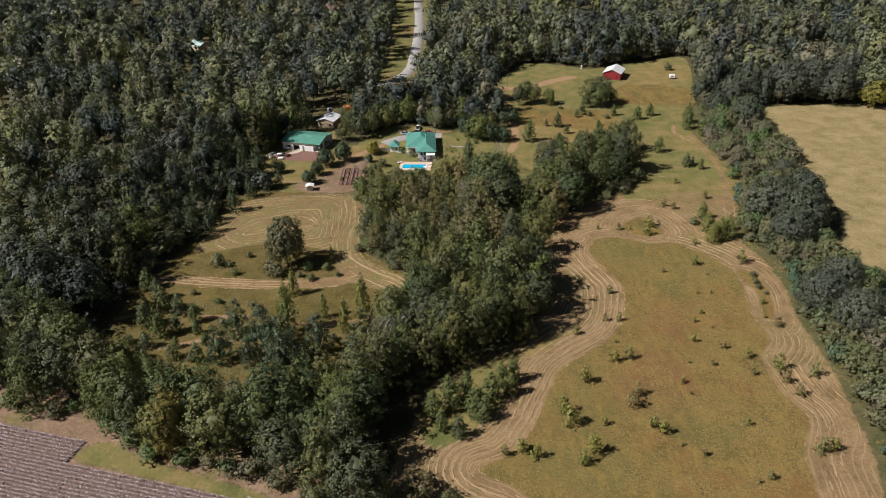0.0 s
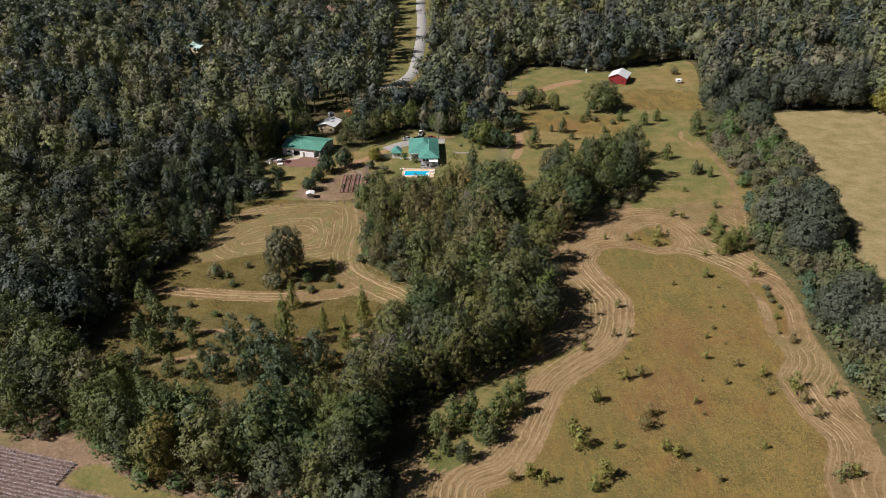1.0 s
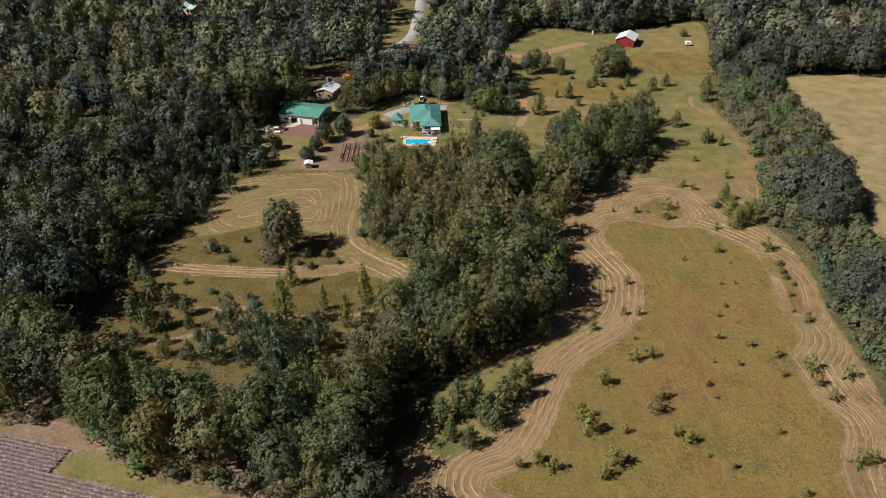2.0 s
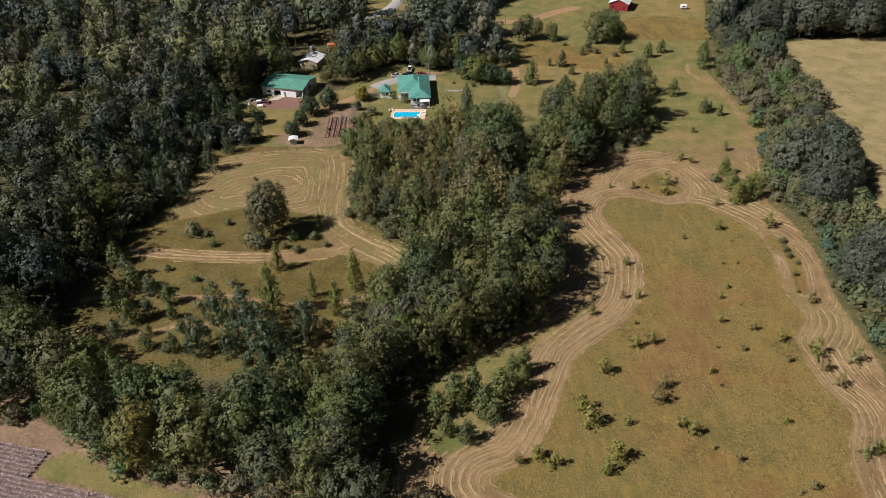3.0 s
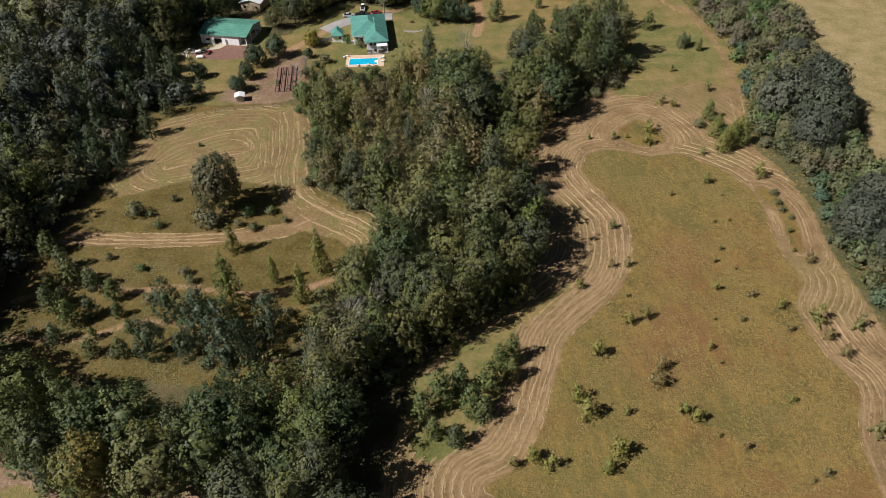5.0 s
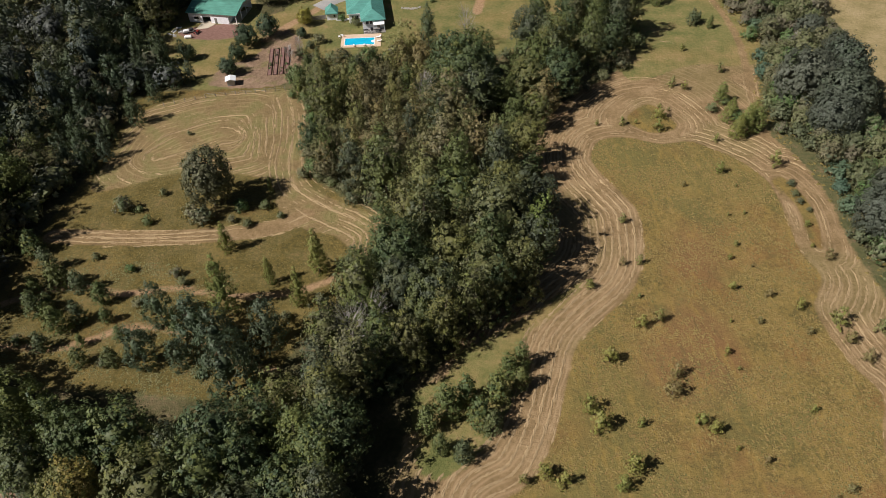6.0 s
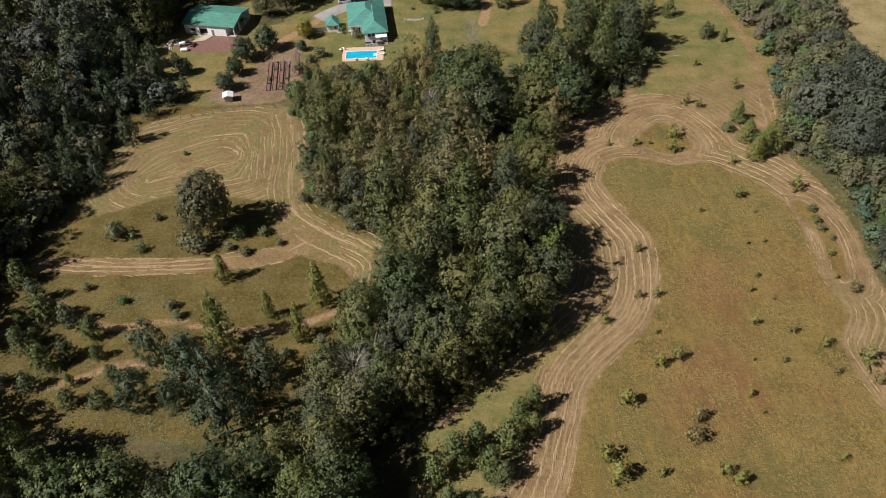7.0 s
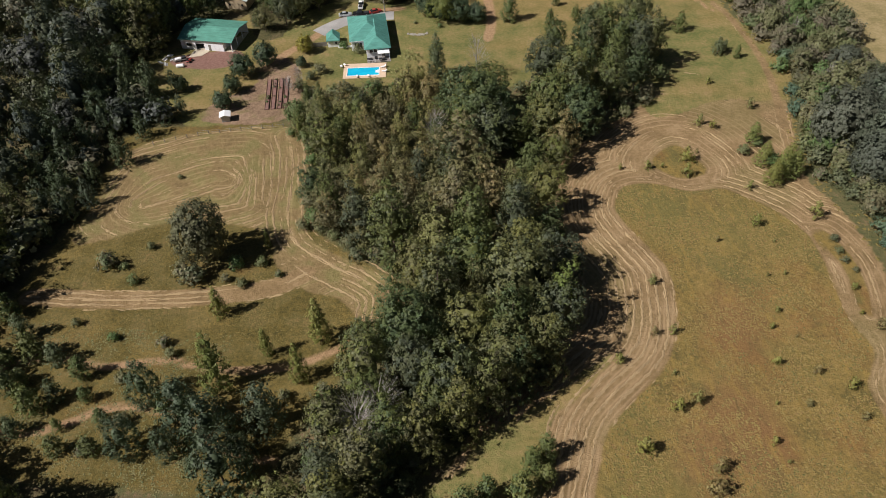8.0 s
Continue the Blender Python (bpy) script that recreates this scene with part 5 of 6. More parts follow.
def shop():
    # origin at the south-west corner; x along the front
    s = thing("workshop", -74.0, 301.6, -16.8, "white metal workshop with a green roof and open bay", "workshop")
    h = 3.7
    part("wall", box(0, 0, -0.2, 5.2, 0.2, h), M_WHITE, s)
    part("wall", box(5.2, 0, 2.7, 8.2, 0.2, h), M_WHITE, s)
    part("wall", box(8.2, 0, -0.2, 14.9, 0.2, h), M_WHITE, s)
    part("wall", box(0, 0.2, -0.2, 0.2, 13.2, h), M_WHITE, s)
    part("wall", box(0, 13.2, -0.2, 18.0, 13.4, h), M_WHITE, s)
    part("wall", box(14.7, 0.2, -0.2, 14.9, 13.2, h), M_WHITE, s)
    part("floor", box(0.1, 0.1, -0.2, 18.2, 13.2, 0.06), M_CONCRETE, s)
    for x, y in ((17.8, 0.1), (17.8, 4.5), (17.8, 9.0)):
        part("post", box(x - 0.12, y - 0.12, 0, x + 0.12, y + 0.12, h, 0.01), M_TRIM, s)
    # roof: two low slopes, ridge along the front
    z, r = h + 0.04, 1.5
    pts = [(-0.5, -0.6, z), (18.5, -0.6, z), (18.5, 6.6, z + r), (-0.5, 6.6, z + r), (18.5, 13.9, z), (-0.5, 13.9, z)]
    low = [(a, b, c - 0.15) for a, b, c in pts]
    part("roof", solid(pts + low, [(0, 1, 2, 3), (3, 2, 4, 5), (6, 9, 8, 7), (9, 11, 10, 8), (0, 6, 7, 1), (5, 4, 10, 11), (0, 3, 9, 6), (3, 5, 11, 9), (1, 7, 8, 2), (2, 8, 10, 4)]), M_GREEN_X, s)
    part("gable", solid([(0.02, 0.1, h), (0.02, 13.3, h), (0.02, 6.6, h + 1.38), (0.18, 0.1, h), (0.18, 13.3, h), (0.18, 6.6, h + 1.38)], [(0, 1, 2), (3, 5, 4), (0, 3, 4, 1), (1, 4, 5, 2), (2, 5, 3, 0)]), M_WHITE, s)
    window(s, 2.9, 0.0, 1.2, 1.8, 0.9)
    d = part("door", box(9.6, -0.06, 0, 10.5, 0.02, 2.05, 0.02), M_GREYWOOD, s)
    part("handle", box(10.3, -0.14, 0.95, 10.36, -0.05, 1.1), M_GREY, d)
    part("shutter_door", box(5.2, 0.05, 2.2, 8.2, 0.15, 2.7), M_GREY, s, "rolled-up shutter door")
    a = thing("apron", -74.0, 301.6, -16.8, "pale concrete apron before the workshop", "pavement")
    part("slab", solid([(4.6, -0.1, 0.06), (10.0, -0.1, 0.06), (8.6, -3.6, 0.06), (4.6, -5.4, 0.06), (4.6, -0.1, -0.2), (10.0, -0.1, -0.2), (8.6, -3.6, -0.2), (4.6, -5.4, -0.2)],
                       [(0, 3, 2, 1), (4, 5, 6, 7), (0, 1, 5, 4), (1, 2, 6, 5), (2, 3, 7, 6), (3, 0, 4, 7)]), M_CONCRETE, a)


def gable_building(name, x, y, turn, w, d, h, rise, wall, roof, label, category, door=True):
    """A plain building with its gable end to the front."""
    b = thing(name, x, y, turn, label, category)
    part("wall", solid([(-w / 2, 0, -0.2), (w / 2, 0, -0.2), (w / 2, 0, h), (0, 0, h + rise), (-w / 2, 0, h), (-w / 2, d, -0.2), (w / 2, d, -0.2), (w / 2, d, h), (0, d, h + rise), (-w / 2, d, h)],
                       [(0, 1, 2, 3, 4), (5, 9, 8, 7, 6), (0, 4, 9, 5), (1, 6, 7, 2), (0, 5, 6, 1), (2, 7, 8, 3), (3, 8, 9, 4)]), wall, b)
    o, t, k = 0.5, 0.14, rise / (w / 2)
    for sgn in (-1, 1):
        e = sgn * (w / 2 + o)
        ze = h - o * k + 0.03
        pts = [(0, -o, h + rise + 0.03), (e, -o, ze), (e, d + o, ze), (0, d + o, h + rise + 0.03)]
        pts += [(a, c, q + t) for a, c, q in pts]
        part("roof", solid(pts, [(0, 1, 2, 3), (4, 7, 6, 5), (0, 4, 5, 1), (1, 5, 6, 2), (2, 6, 7, 3), (3, 7, 4, 0)]), roof, b)
    if door:
        part("door", box(-w * 0.12, -0.06, 0, w * 0.12, 0.01, min(2.6, h * 0.8), 0.02), wall, b)
        for x0 in (-w * 0.30, w * 0.30):
            part("window", box(x0 - 0.4, -0.05, 1.2, x0 + 0.4, 0.01, 2.0, 0.02), M_GLASS, b)
    return b


def pool():
    p = thing("swimming_pool", -14.6, 277.9, -4, "blue rectangular swimming pool with tan paving", "pool")
    part("paving", box(-6.2, 2.3, -0.2, 7.2, 4.9, 0.22, 0.03), M_DECKSTONE, p)
    part("paving", box(-6.2, -3.6, -0.2, 7.2, -2.2, 0.22, 0.03), M_DECKSTONE, p)
    part("paving", box(-6.2, -2.2, -0.2, -4.9, 2.3, 0.22, 0.03), M_DECKSTONE, p)
    part("paving", box(4.9, -2.2, -0.2, 7.2, 2.3, 0.22, 0.03), M_DECKSTONE, p)
    part("water", box(-4.9, -2.2, -0.2, 4.9, 2.3, 0.14), M_WATER, p, "clear blue water")
    c = bmesh.new()
    for x0, y0, x1, y1 in ((-5.15, 2.2, 5.15, 2.45), (-5.15, -2.4, 5.15, -2.15), (-5.15, -2.15, -4.9, 2.2), (4.9, -2.15, 5.15, 2.2)):
        box(x0, y0, 0.2, x1, y1, 0.27, 0.02, c)
    part("coping", c, M_TRIM, p, "white coping")
    s = bmesh.new()
    for i in range(3):
        box(4.9 - 0.35 * (i + 1), -0.9 + 0.1 * i, 0.05, 4.9 - 0.35 * i, 0.9 - 0.1 * i, 0.155 + 0.02 * (2 - i), 0.02, s)
    part("steps", s, M_TRIM, p, "white pool steps")
    for x, y, a in ((-21.3, 281.6, 20), (-20.2, 282.4, 35), (-8.2, 279.5, 100), (-8.0, 276.8, 80), (-16.5, 274.9, 0), (-13.0, 274.7, 5)):
        l = thing("sun_lounger", x, y, a, "white sun lounger on the pool paving", "lounger", "pool loungers", 0.22)
        part("seat", box(-0.33, -0.3, 0.26, 0.33, 0.85, 0.34, 0.03), M_TRIM, l)
        part("backrest", solid([(-0.33, -0.3, 0.3), (0.33, -0.3, 0.3), (0.33, -0.85, 0.75), (-0.33, -0.85, 0.75), (-0.33, -0.24, 0.24), (0.33, -0.24, 0.24), (0.33, -0.79, 0.69), (-0.33, -0.79, 0.69)],
                               [(0, 1, 2, 3), (4, 7, 6, 5), (0, 4, 5, 1), (1, 5, 6, 2), (2, 6, 7, 3), (3, 7, 4, 0)]), M_TRIM, l)
        for lx, ly in ((-0.28, -0.2), (0.28, -0.2), (-0.28, 0.75), (0.28, 0.75)):
            part("leg", box(lx - 0.03, ly - 0.03, 0, lx + 0.03, ly + 0.03, 0.27), M_TRIM, l)


def wheels(parent, xs, y, r=0.33):
    for x in xs:
        for sy in (-y, y):
            b = bmesh.new()
            bmesh.ops.create_cone(b, cap_ends=True, segments=14, radius1=r, radius2=r, depth=0.22, matrix=pose(x, sy, r, 90, 0, 0))
            w = part("wheel", b, M_RUBBER, parent)
            b = bmesh.new()
            bmesh.ops.create_cone(b, cap_ends=True, segments=10, radius1=r * 0.55, radius2=r * 0.55, depth=0.26, matrix=pose(x, sy, r, 90, 0, 0))
            part("rim", b, M_GREY, w)


def loft(sections):
    """A hull through cross-sections, each (x, half width, bottom, top, top half width)."""
    b = bmesh.new()
    rings = []
    for x, w, z0, z1, wt in sections:
        rings.append([b.verts.new(q) for q in ((x, -w, z0), (x, w, z0), (x, w, (z0 + z1) / 2), (x, wt, z1), (x, -wt, z1), (x, -w, (z0 + z1) / 2))])
    for p, q in zip(rings, rings[1:]):
        for i in range(6):
            b.faces.new((p[i], p[(i + 1) % 6], q[(i + 1) % 6], q[i]))
    b.faces.new(rings[0][::-1]), b.faces.new(rings[-1])
    return b


def sedan(x, y, turn, paint, label):
    c = thing("car", x, y, turn, label, "car", "parked vehicles")
    part("body", loft([(-2.3, 0.72, 0.35, 0.8, 0.66), (-2.1, 0.86, 0.28, 0.98, 0.78), (0.9, 0.88, 0.26, 0.98, 0.8), (1.9, 0.85, 0.28, 0.88, 0.74), (2.3, 0.7, 0.34, 0.7, 0.62)]), paint, c)
    g = part("cabin", loft([(-1.75, 0.72, 0.95, 1.0, 0.66), (-1.0, 0.74, 0.95, 1.42, 0.56), (0.2, 0.74, 0.95, 1.46, 0.57), (1.05, 0.72, 0.95, 1.0, 0.64)]), M_GLASS, c, "dark glass cabin")
    part("roof_panel", box(-1.0, -0.55, 1.40, 0.25, 0.55, 1.49, 0.03), paint, g)
    wheels(c, (-1.4, 1.4), 0.78)


def pickup(x, y, turn, paint, label):
    c = thing("pickup_truck", x, y, turn, label, "truck", "parked vehicles")
    part("body", loft([(-2.8, 0.9, 0.5, 1.05, 0.86), (-0.4, 0.95, 0.42, 1.08, 0.88), (1.4, 0.95, 0.42, 1.12, 0.86), (2.6, 0.9, 0.45, 1.0, 0.8), (2.85, 0.82, 0.5, 0.85, 0.74)]), paint, c)
    part("bed", box(-2.65, -0.72, 1.05, -0.55, 0.72, 1.1), M_DARK, c)
    g = part("cabin", loft([(-0.5, 0.84, 1.05, 1.6, 0.7), (-0.3, 0.86, 1.05, 1.82, 0.68), (0.9, 0.86, 1.05, 1.84, 0.68), (1.6, 0.84, 1.05, 1.15, 0.76)]), M_GLASS, c, "dark glass cabin")
    part("roof_panel", box(-0.35, -0.66, 1.79, 0.95, 0.66, 1.87, 0.03), paint, g)
    wheels(c, (-1.8, 1.8), 0.86, 0.4)


def road_strip(name, curve, half, material, label, lift=0.05):
    t = np.gradient(curve, axis=0)
    t /= np.linalg.norm(t, axis=1)[:, None]
    nrm = np.stack([-t[:, 1], t[:, 0]], 1)
    k = len(curve)
    a, b = curve + nrm * half, curve - nrm * half
    V = np.vstack([np.c_[a, land(a[:, 0], a[:, 1]) + lift], np.c_[curve, land(curve[:, 0], curve[:, 1]) + lift + 0.06], np.c_[b, land(b[:, 0], b[:, 1]) + lift],
                   np.c_[a + nrm * 0.2, land(a[:, 0], a[:, 1]) - 0.3], np.c_[b - nrm * 0.2, land(b[:, 0], b[:, 1]) - 0.3]])
    T = []
    for i in range(k - 1):
        for p, q in ((3, 0), (0, 1), (1, 2), (2, 4)):
            T += [[p * k + i, q * k + i, q * k + i + 1], [p * k + i, q * k + i + 1, p * k + i + 1]]
    return tagged(new(name, make_mesh(name, V, T, [material], smooth_shade=True)), label, "road", kind="structure")


M_GREEN_X = ribbed("green_shop_roof", (0.098, 0.265, 0.205), 0.9)
house()
patio_set(-12.3, 284.1, 4)
patio_set(-8.2, 283.6, -3)
t = thing("grill", -10.2, 284.6, 0, "black covered grill on the patio", "grill", z=0.22)
part("body", box(-0.5, -0.3, 0.5, 0.5, 0.3, 1.1, 0.12), M_DARK, t)
part("base", box(-0.4, -0.22, 0.0, 0.4, 0.22, 0.5, 0.02), M_DARK, t)
well_house()
shop()
gable_building("storage_building", -58.4, 326.5, -17, 8.0, 9.0, 3.4, 1.2, M_TAN, M_PALE, "tan storage building with a pale metal roof", "building")
gable_building("red_barn", 90.8, 391.5, -24, 9.4, 11.0, 3.6, 2.0, M_RED, M_PALE, "red barn with a white metal roof", "barn")
gable_building("garden_shed", -54.8, 256.6, 5, 2.3, 2.0, 2.0, 0.35, M_GREY, M_TRIM, "small grey shed with a white roof", "shed", door=False)
gable_building("far_house", -154, 462, 40, 9.0, 14.0, 6.5, 2.2, M_TAN, ribbed("pale_green_roof", (0.42, 0.55, 0.52), 0.7), "distant house with a pale green roof among trees", "house")
gable_building("far_house", -80, 565, 60, 9.0, 13.0, 6.2, 2.4, M_WHITE, plain("red_roof", (0.26, 0.11, 0.095), 0.8), "distant house with a red roof among trees", "house")
gable_building("far_house", 92, 524, 80, 8.0, 20.0, 3.0, 1.4, M_WHITE, plain("brown_roof", (0.30, 0.17, 0.12), 0.8), "distant long house with a brown roof", "house")
gable_building("far_house", 212, 548, 10, 5.0, 7.0, 5.0, 2.0, M_WHITE, M_PALE, "distant white house among trees", "house")
pool()
DRIVE_PAVED = smooth([(-29, 305), (-25, 308.5), (-20, 311.5), (-12, 313.5), (-3, 313)], closed=False)
road_strip("driveway", DRIVE_PAVED, 3.0, M_ASPHALT, "grey paved drive beside the house")
road_strip("road", ROAD, 3.5, M_ASPHALT, "straight grey country road through the woods")
sedan(-19.8, 315.5, 5, M_SILVER, "silver sedan parked on the drive")
pickup(-14.3, 315.2, 178, M_BLACKCAR, "black pickup truck parked beside the house")
pickup(-14.2, 321.4, 85, M_WHITECAR, "white pickup truck parked at the yard's edge")
sedan(-9.4, 316.0, 20, M_REDPAINT, "small red car parked beside the house")

# vegetable beds
for i, x in enumerate((-43.6, -41.8, -39.9, -38.2)):
    b = thing("garden_bed", x, 269.5, 0.5, "long raised vegetable bed edged with dark boards", "garden bed", "vegetable beds")
    part("soil", box(-0.5, -8.2, -0.1, 0.5, 8.2, 0.22, 0.05), M_BEDSOIL, b)
    part("board", box(-0.62, -8.3, -0.1, -0.5, 8.3, 0.34, 0.01), M_BROWNWOOD, b)
    part("board", box(0.5, -8.3, -0.1, 0.62, 8.3, 0.34, 0.01), M_BROWNWOOD, b)
for i in range(14):
    plant(K_SHRUB, -43.6 + 1.8 * (i % 4) + random.uniform(-0.2, 0.2), random.uniform(262, 277.5), random.uniform(0.14, 0.26), "small vegetable plant in a garden bed", "plant", "vegetables")
# field-stone border on the lawn
for i in range(26):
    b = bmesh.new()
    bmesh.ops.create_icosphere(b, subdivisions=1, radius=1)
    r = random.uniform(0.3, 0.6)
    for v in b.verts:
        v.co = Vector((v.co.x * r * random.uniform(0.8, 1.2), v.co.y * r * random.uniform(0.7, 1.1), v.co.z * r * 0.6))
    x = random.uniform(0, 8)
    o = new("stone", bpy.data.meshes.new("stone"))
    bmesh.ops.recalc_face_normals(b, faces=b.faces)
    b.to_mesh(o.data), b.free()
    o.data.materials.append(M_ROCK)
    o.matrix_world = pose(x, 298.2 + 0.5 * math.sin(x) + random.uniform(-0.6, 0.6), float(land(x, 298)) + 0.12, 0, 0, random.uniform(0, 360))
    tagged(o, "rough grey field stone on the lawn", "stone", "stone border")
# wire fence between yard and meadow
fence = thing("wire_fence", -56, 252.6, 0, "old wire fence with grey wooden posts", "fence")
for i in range(13):
    x = -18 + i * 3
    y = -1.0 - 0.006 * (x - 6) ** 2 * (x < 6)
    part("post", box(x - 0.08, y - 0.08, -0.3, x + 0.08, y + 0.08, 1.3, 0.01), M_GREYWOOD, fence)
for z in (0.5, 1.0):
    part("wire", box(-6, -1.06, z, 18, -1.04, z + 0.03), M_GREY, fence)


# utility poles
def pole(x, y, h):
    p = thing("utility_pole", x, y, 10, "grey wooden utility pole", "pole", "utility poles")
    b = bmesh.new()
    bmesh.ops.create_cone(b, cap_ends=True, segments=8, radius1=0.17, radius2=0.11, depth=h, matrix=pose(0, 0, h / 2 - 0.2))
    part("shaft", b, M_GREYWOOD, p)
    part("crossarm", box(-1.1, -0.08, h - 1.2, 1.1, 0.08, h - 1.0, 0.01), M_GREYWOOD, p)


pole(53, 430, 10)
pole(32, 377, 9)
pole(7, 330, 9)
# odds and ends beside the workshop
t = thing("farm_trailer", -73.4, 293.6, 15, "small loaded flat trailer beside the workshop", "trailer")
part("deck", box(-2.2, -0.9, 0.5, 2.0, 0.9, 0.65, 0.02), M_GREYWOOD, t)
part("load", box(-1.6, -0.7, 0.65, 0.4, 0.6, 1.15, 0.15), M_TRIM, t, "white covered load")
part("load", box(0.6, -0.7, 0.65, 1.8, 0.7, 1.3, 0.1), M_DARK, t, "dark crates")
part("drawbar", box(2.0, -0.08, 0.45, 3.4, 0.08, 0.55), M_GREY, t)
wheels(t, (-0.2,), 0.95, 0.32)
t = thing("water_tank", -72.8, 289.6, 3, "white plastic tank lying on the grass", "tank")
part("tank", box(-1.3, -0.6, 0.0, 1.3, 0.6, 1.0, 0.3), M_TRIM, t)
t = thing("garden_tractor", -70.4, 292.4, 60, "dark garden tractor beside the workshop", "tractor")
part("bonnet", loft([(0.2, 0.35, 0.4, 0.95, 0.3), (1.3, 0.32, 0.4, 0.85, 0.26)]), M_REDPAINT, t)
part("seat", box(-0.6, -0.3, 0.6, 0.0, 0.3, 0.9, 0.06), M_DARK, t)
part("fender", box(-0.9, -0.6, 0.55, 0.1, 0.6, 0.65, 0.04), M_REDPAINT, t)
wheels(t, (-0.5, 1.0), 0.55, 0.36)
for i, (x, y) in enumerate(((-77.5, 297), (-76.2, 294.4), (-78.6, 294.8), (-77.8, 291.5), (-79.5, 292.8))):
    t = thing("scrap_pile", x, y, 33 * i, "heap of pale boards and scrap metal", "scrap", "scrap by the workshop")
    for k in range(4):
        part("board", box(-0.9 + 0.1 * k, -0.6 + 0.3 * k, 0.06 * k, 0.9 + 0.15 * k, -0.35 + 0.3 * k, 0.1 + 0.06 * k), (M_GREY, M_GREYWOOD, M_TRIM)[(i + k) % 3], t)
t = thing("tarpaulin_stack", -51.0, 351, 20, "stack covered with an orange tarpaulin", "stack")
part("tarpaulin", solid([(-2, -1.5, 0), (2, -1.5, 0), (2, 1.5, 0), (-2, 1.5, 0), (-1.7, -1.0, 1.9), (1.7, -1.0, 1.9), (1.6, 1.0, 2.2), (-1.6, 1.0, 2.1)],
                        [(0, 3, 2, 1), (4, 5, 6, 7), (0, 1, 5, 4), (1, 2, 6, 5), (2, 3, 7, 6), (3, 0, 4, 7)]), M_ORANGE, t)
t = thing("metal_tank", -58.6, 345, 0, "grey metal tank beside the storage building", "tank")
b = bmesh.new()
bmesh.ops.create_cone(b, cap_ends=True, segments=16, radius1=1.5, radius2=1.4, depth=3.2, matrix=pose(0, 0, 1.6))
bmesh.ops.create_cone(b, cap_ends=True, segments=16, radius1=1.55, radius2=0.3, depth=0.6, matrix=pose(0, 0, 3.5))
part("drum", b, M_GREY, t)
t = thing("camper_trailer", 124, 391, -10, "small white camper trailer on the pasture", "trailer")
part("body", box(-1.6, -1.0, 0.5, 1.6, 1.0, 2.4, 0.35), M_WHITECAR, t)
part("window", box(-0.6, -1.03, 1.4, 0.6, -0.98, 1.9, 0.02), M_GLASS, t)
wheels(t, (0.0,), 0.95, 0.34)
t = thing("well_pump", 78, 414, 0, "white pump standing on the pasture", "pump")
part("post", box(-0.4, -0.4, 0, 0.4, 0.4, 2.2, 0.1), M_TRIM, t)


# ---- hay, grass and cotton ----
def lumps(rng, P, tang, length, width, height):
    """Low ridges of raked hay lying along the swaths."""
    k = len(P)
    nrm = np.stack([-tang[:, 1], tang[:, 0]], 1)
    L = (length * rng.uniform(0.5, 1.4, k))[:, None]
    W = (width * rng.uniform(0.6, 1.4, k))[:, None]
    H = height * rng.uniform(0.5, 1.4, k)
    z0 = land(P[:, 0], P[:, 1])
    ends = [P - tang * L / 2, P + tang * L / 2, P + nrm * W / 2, P - nrm * W / 2, P]
    zs = [z0 + 0.01, z0 + 0.01, z0 - 0.01, z0 - 0.01, z0 + H]
    V = np.stack([np.c_[e, z] for e, z in zip(ends, zs)], 1).reshape(-1, 3)
    i = np.arange(k)[:, None] * 5
    T = np.vstack([i + np.array(t) for t in ((0, 3, 4), (3, 1, 4), (1, 2, 4), (2, 0, 4))])
    return V, T


def windrows(name, dist, inside, box4, pitch, count, seed, label, keep, wide=0.25, fade=lambda x, y, d: 0.0):
    """Hay left in rows that follow the edge of the mown ground."""
    g = np.random.default_rng(seed)
    X, Y = g.uniform(box4[0], box4[2], count), g.uniform(box4[1], box4[3], count)
    ok = inside(X, Y)
    X, Y = X[ok], Y[ok]
    e = 0.4
    d = dist(X, Y)
    gx, gy = (dist(X + e, Y) - dist(X - e, Y)) / (2 * e), (dist(X, Y + e) - dist(X, Y - e)) / (2 * e)
    ln = np.hypot(gx, gy) + 1e-6
    gx, gy = gx / ln, gy / ln
    wave = 0.2 * np.sin(X * 0.21 + Y * 0.13) + 0.1 * np.sin(X * 0.5 - Y * 0.37)
    line = np.round((d + wave) / pitch)
    move = line * pitch - wave - d + g.normal(0, 0.12, len(d))
    X, Y = X + gx * move, Y + gy * move
    patch = np.sin(X * 0.17 + line * 2.1) + np.sin(Y * 0.23 + line * 1.3) + np.sin((X - Y) * 0.09) + g.normal(0, 0.5, len(X))
    sel = (patch > keep + fade(X, Y, d)) & (ln > 0.35)
    V, T = lumps(g, np.stack([X, Y], 1)[sel], np.stack([-gy, gx], 1)[sel], 1.5, wide * 1.4, wide * 0.36)
    return tagged(new(name, make_mesh(name, V, T, [M_STRAW])), label, "hay", kind="stuff")


def meadow_edge(x, y):
    return np.maximum.reduce([reach(TALL, x, y), reach(ISLAND, x, y), reach(MEDIAN, x, y)])


def mown_east(x, y):
    return (reach(OPEN_E, x, y) > 1) & (meadow_edge(x, y) < -0.7) & (reach(STRIP, x, y) < 0.5)


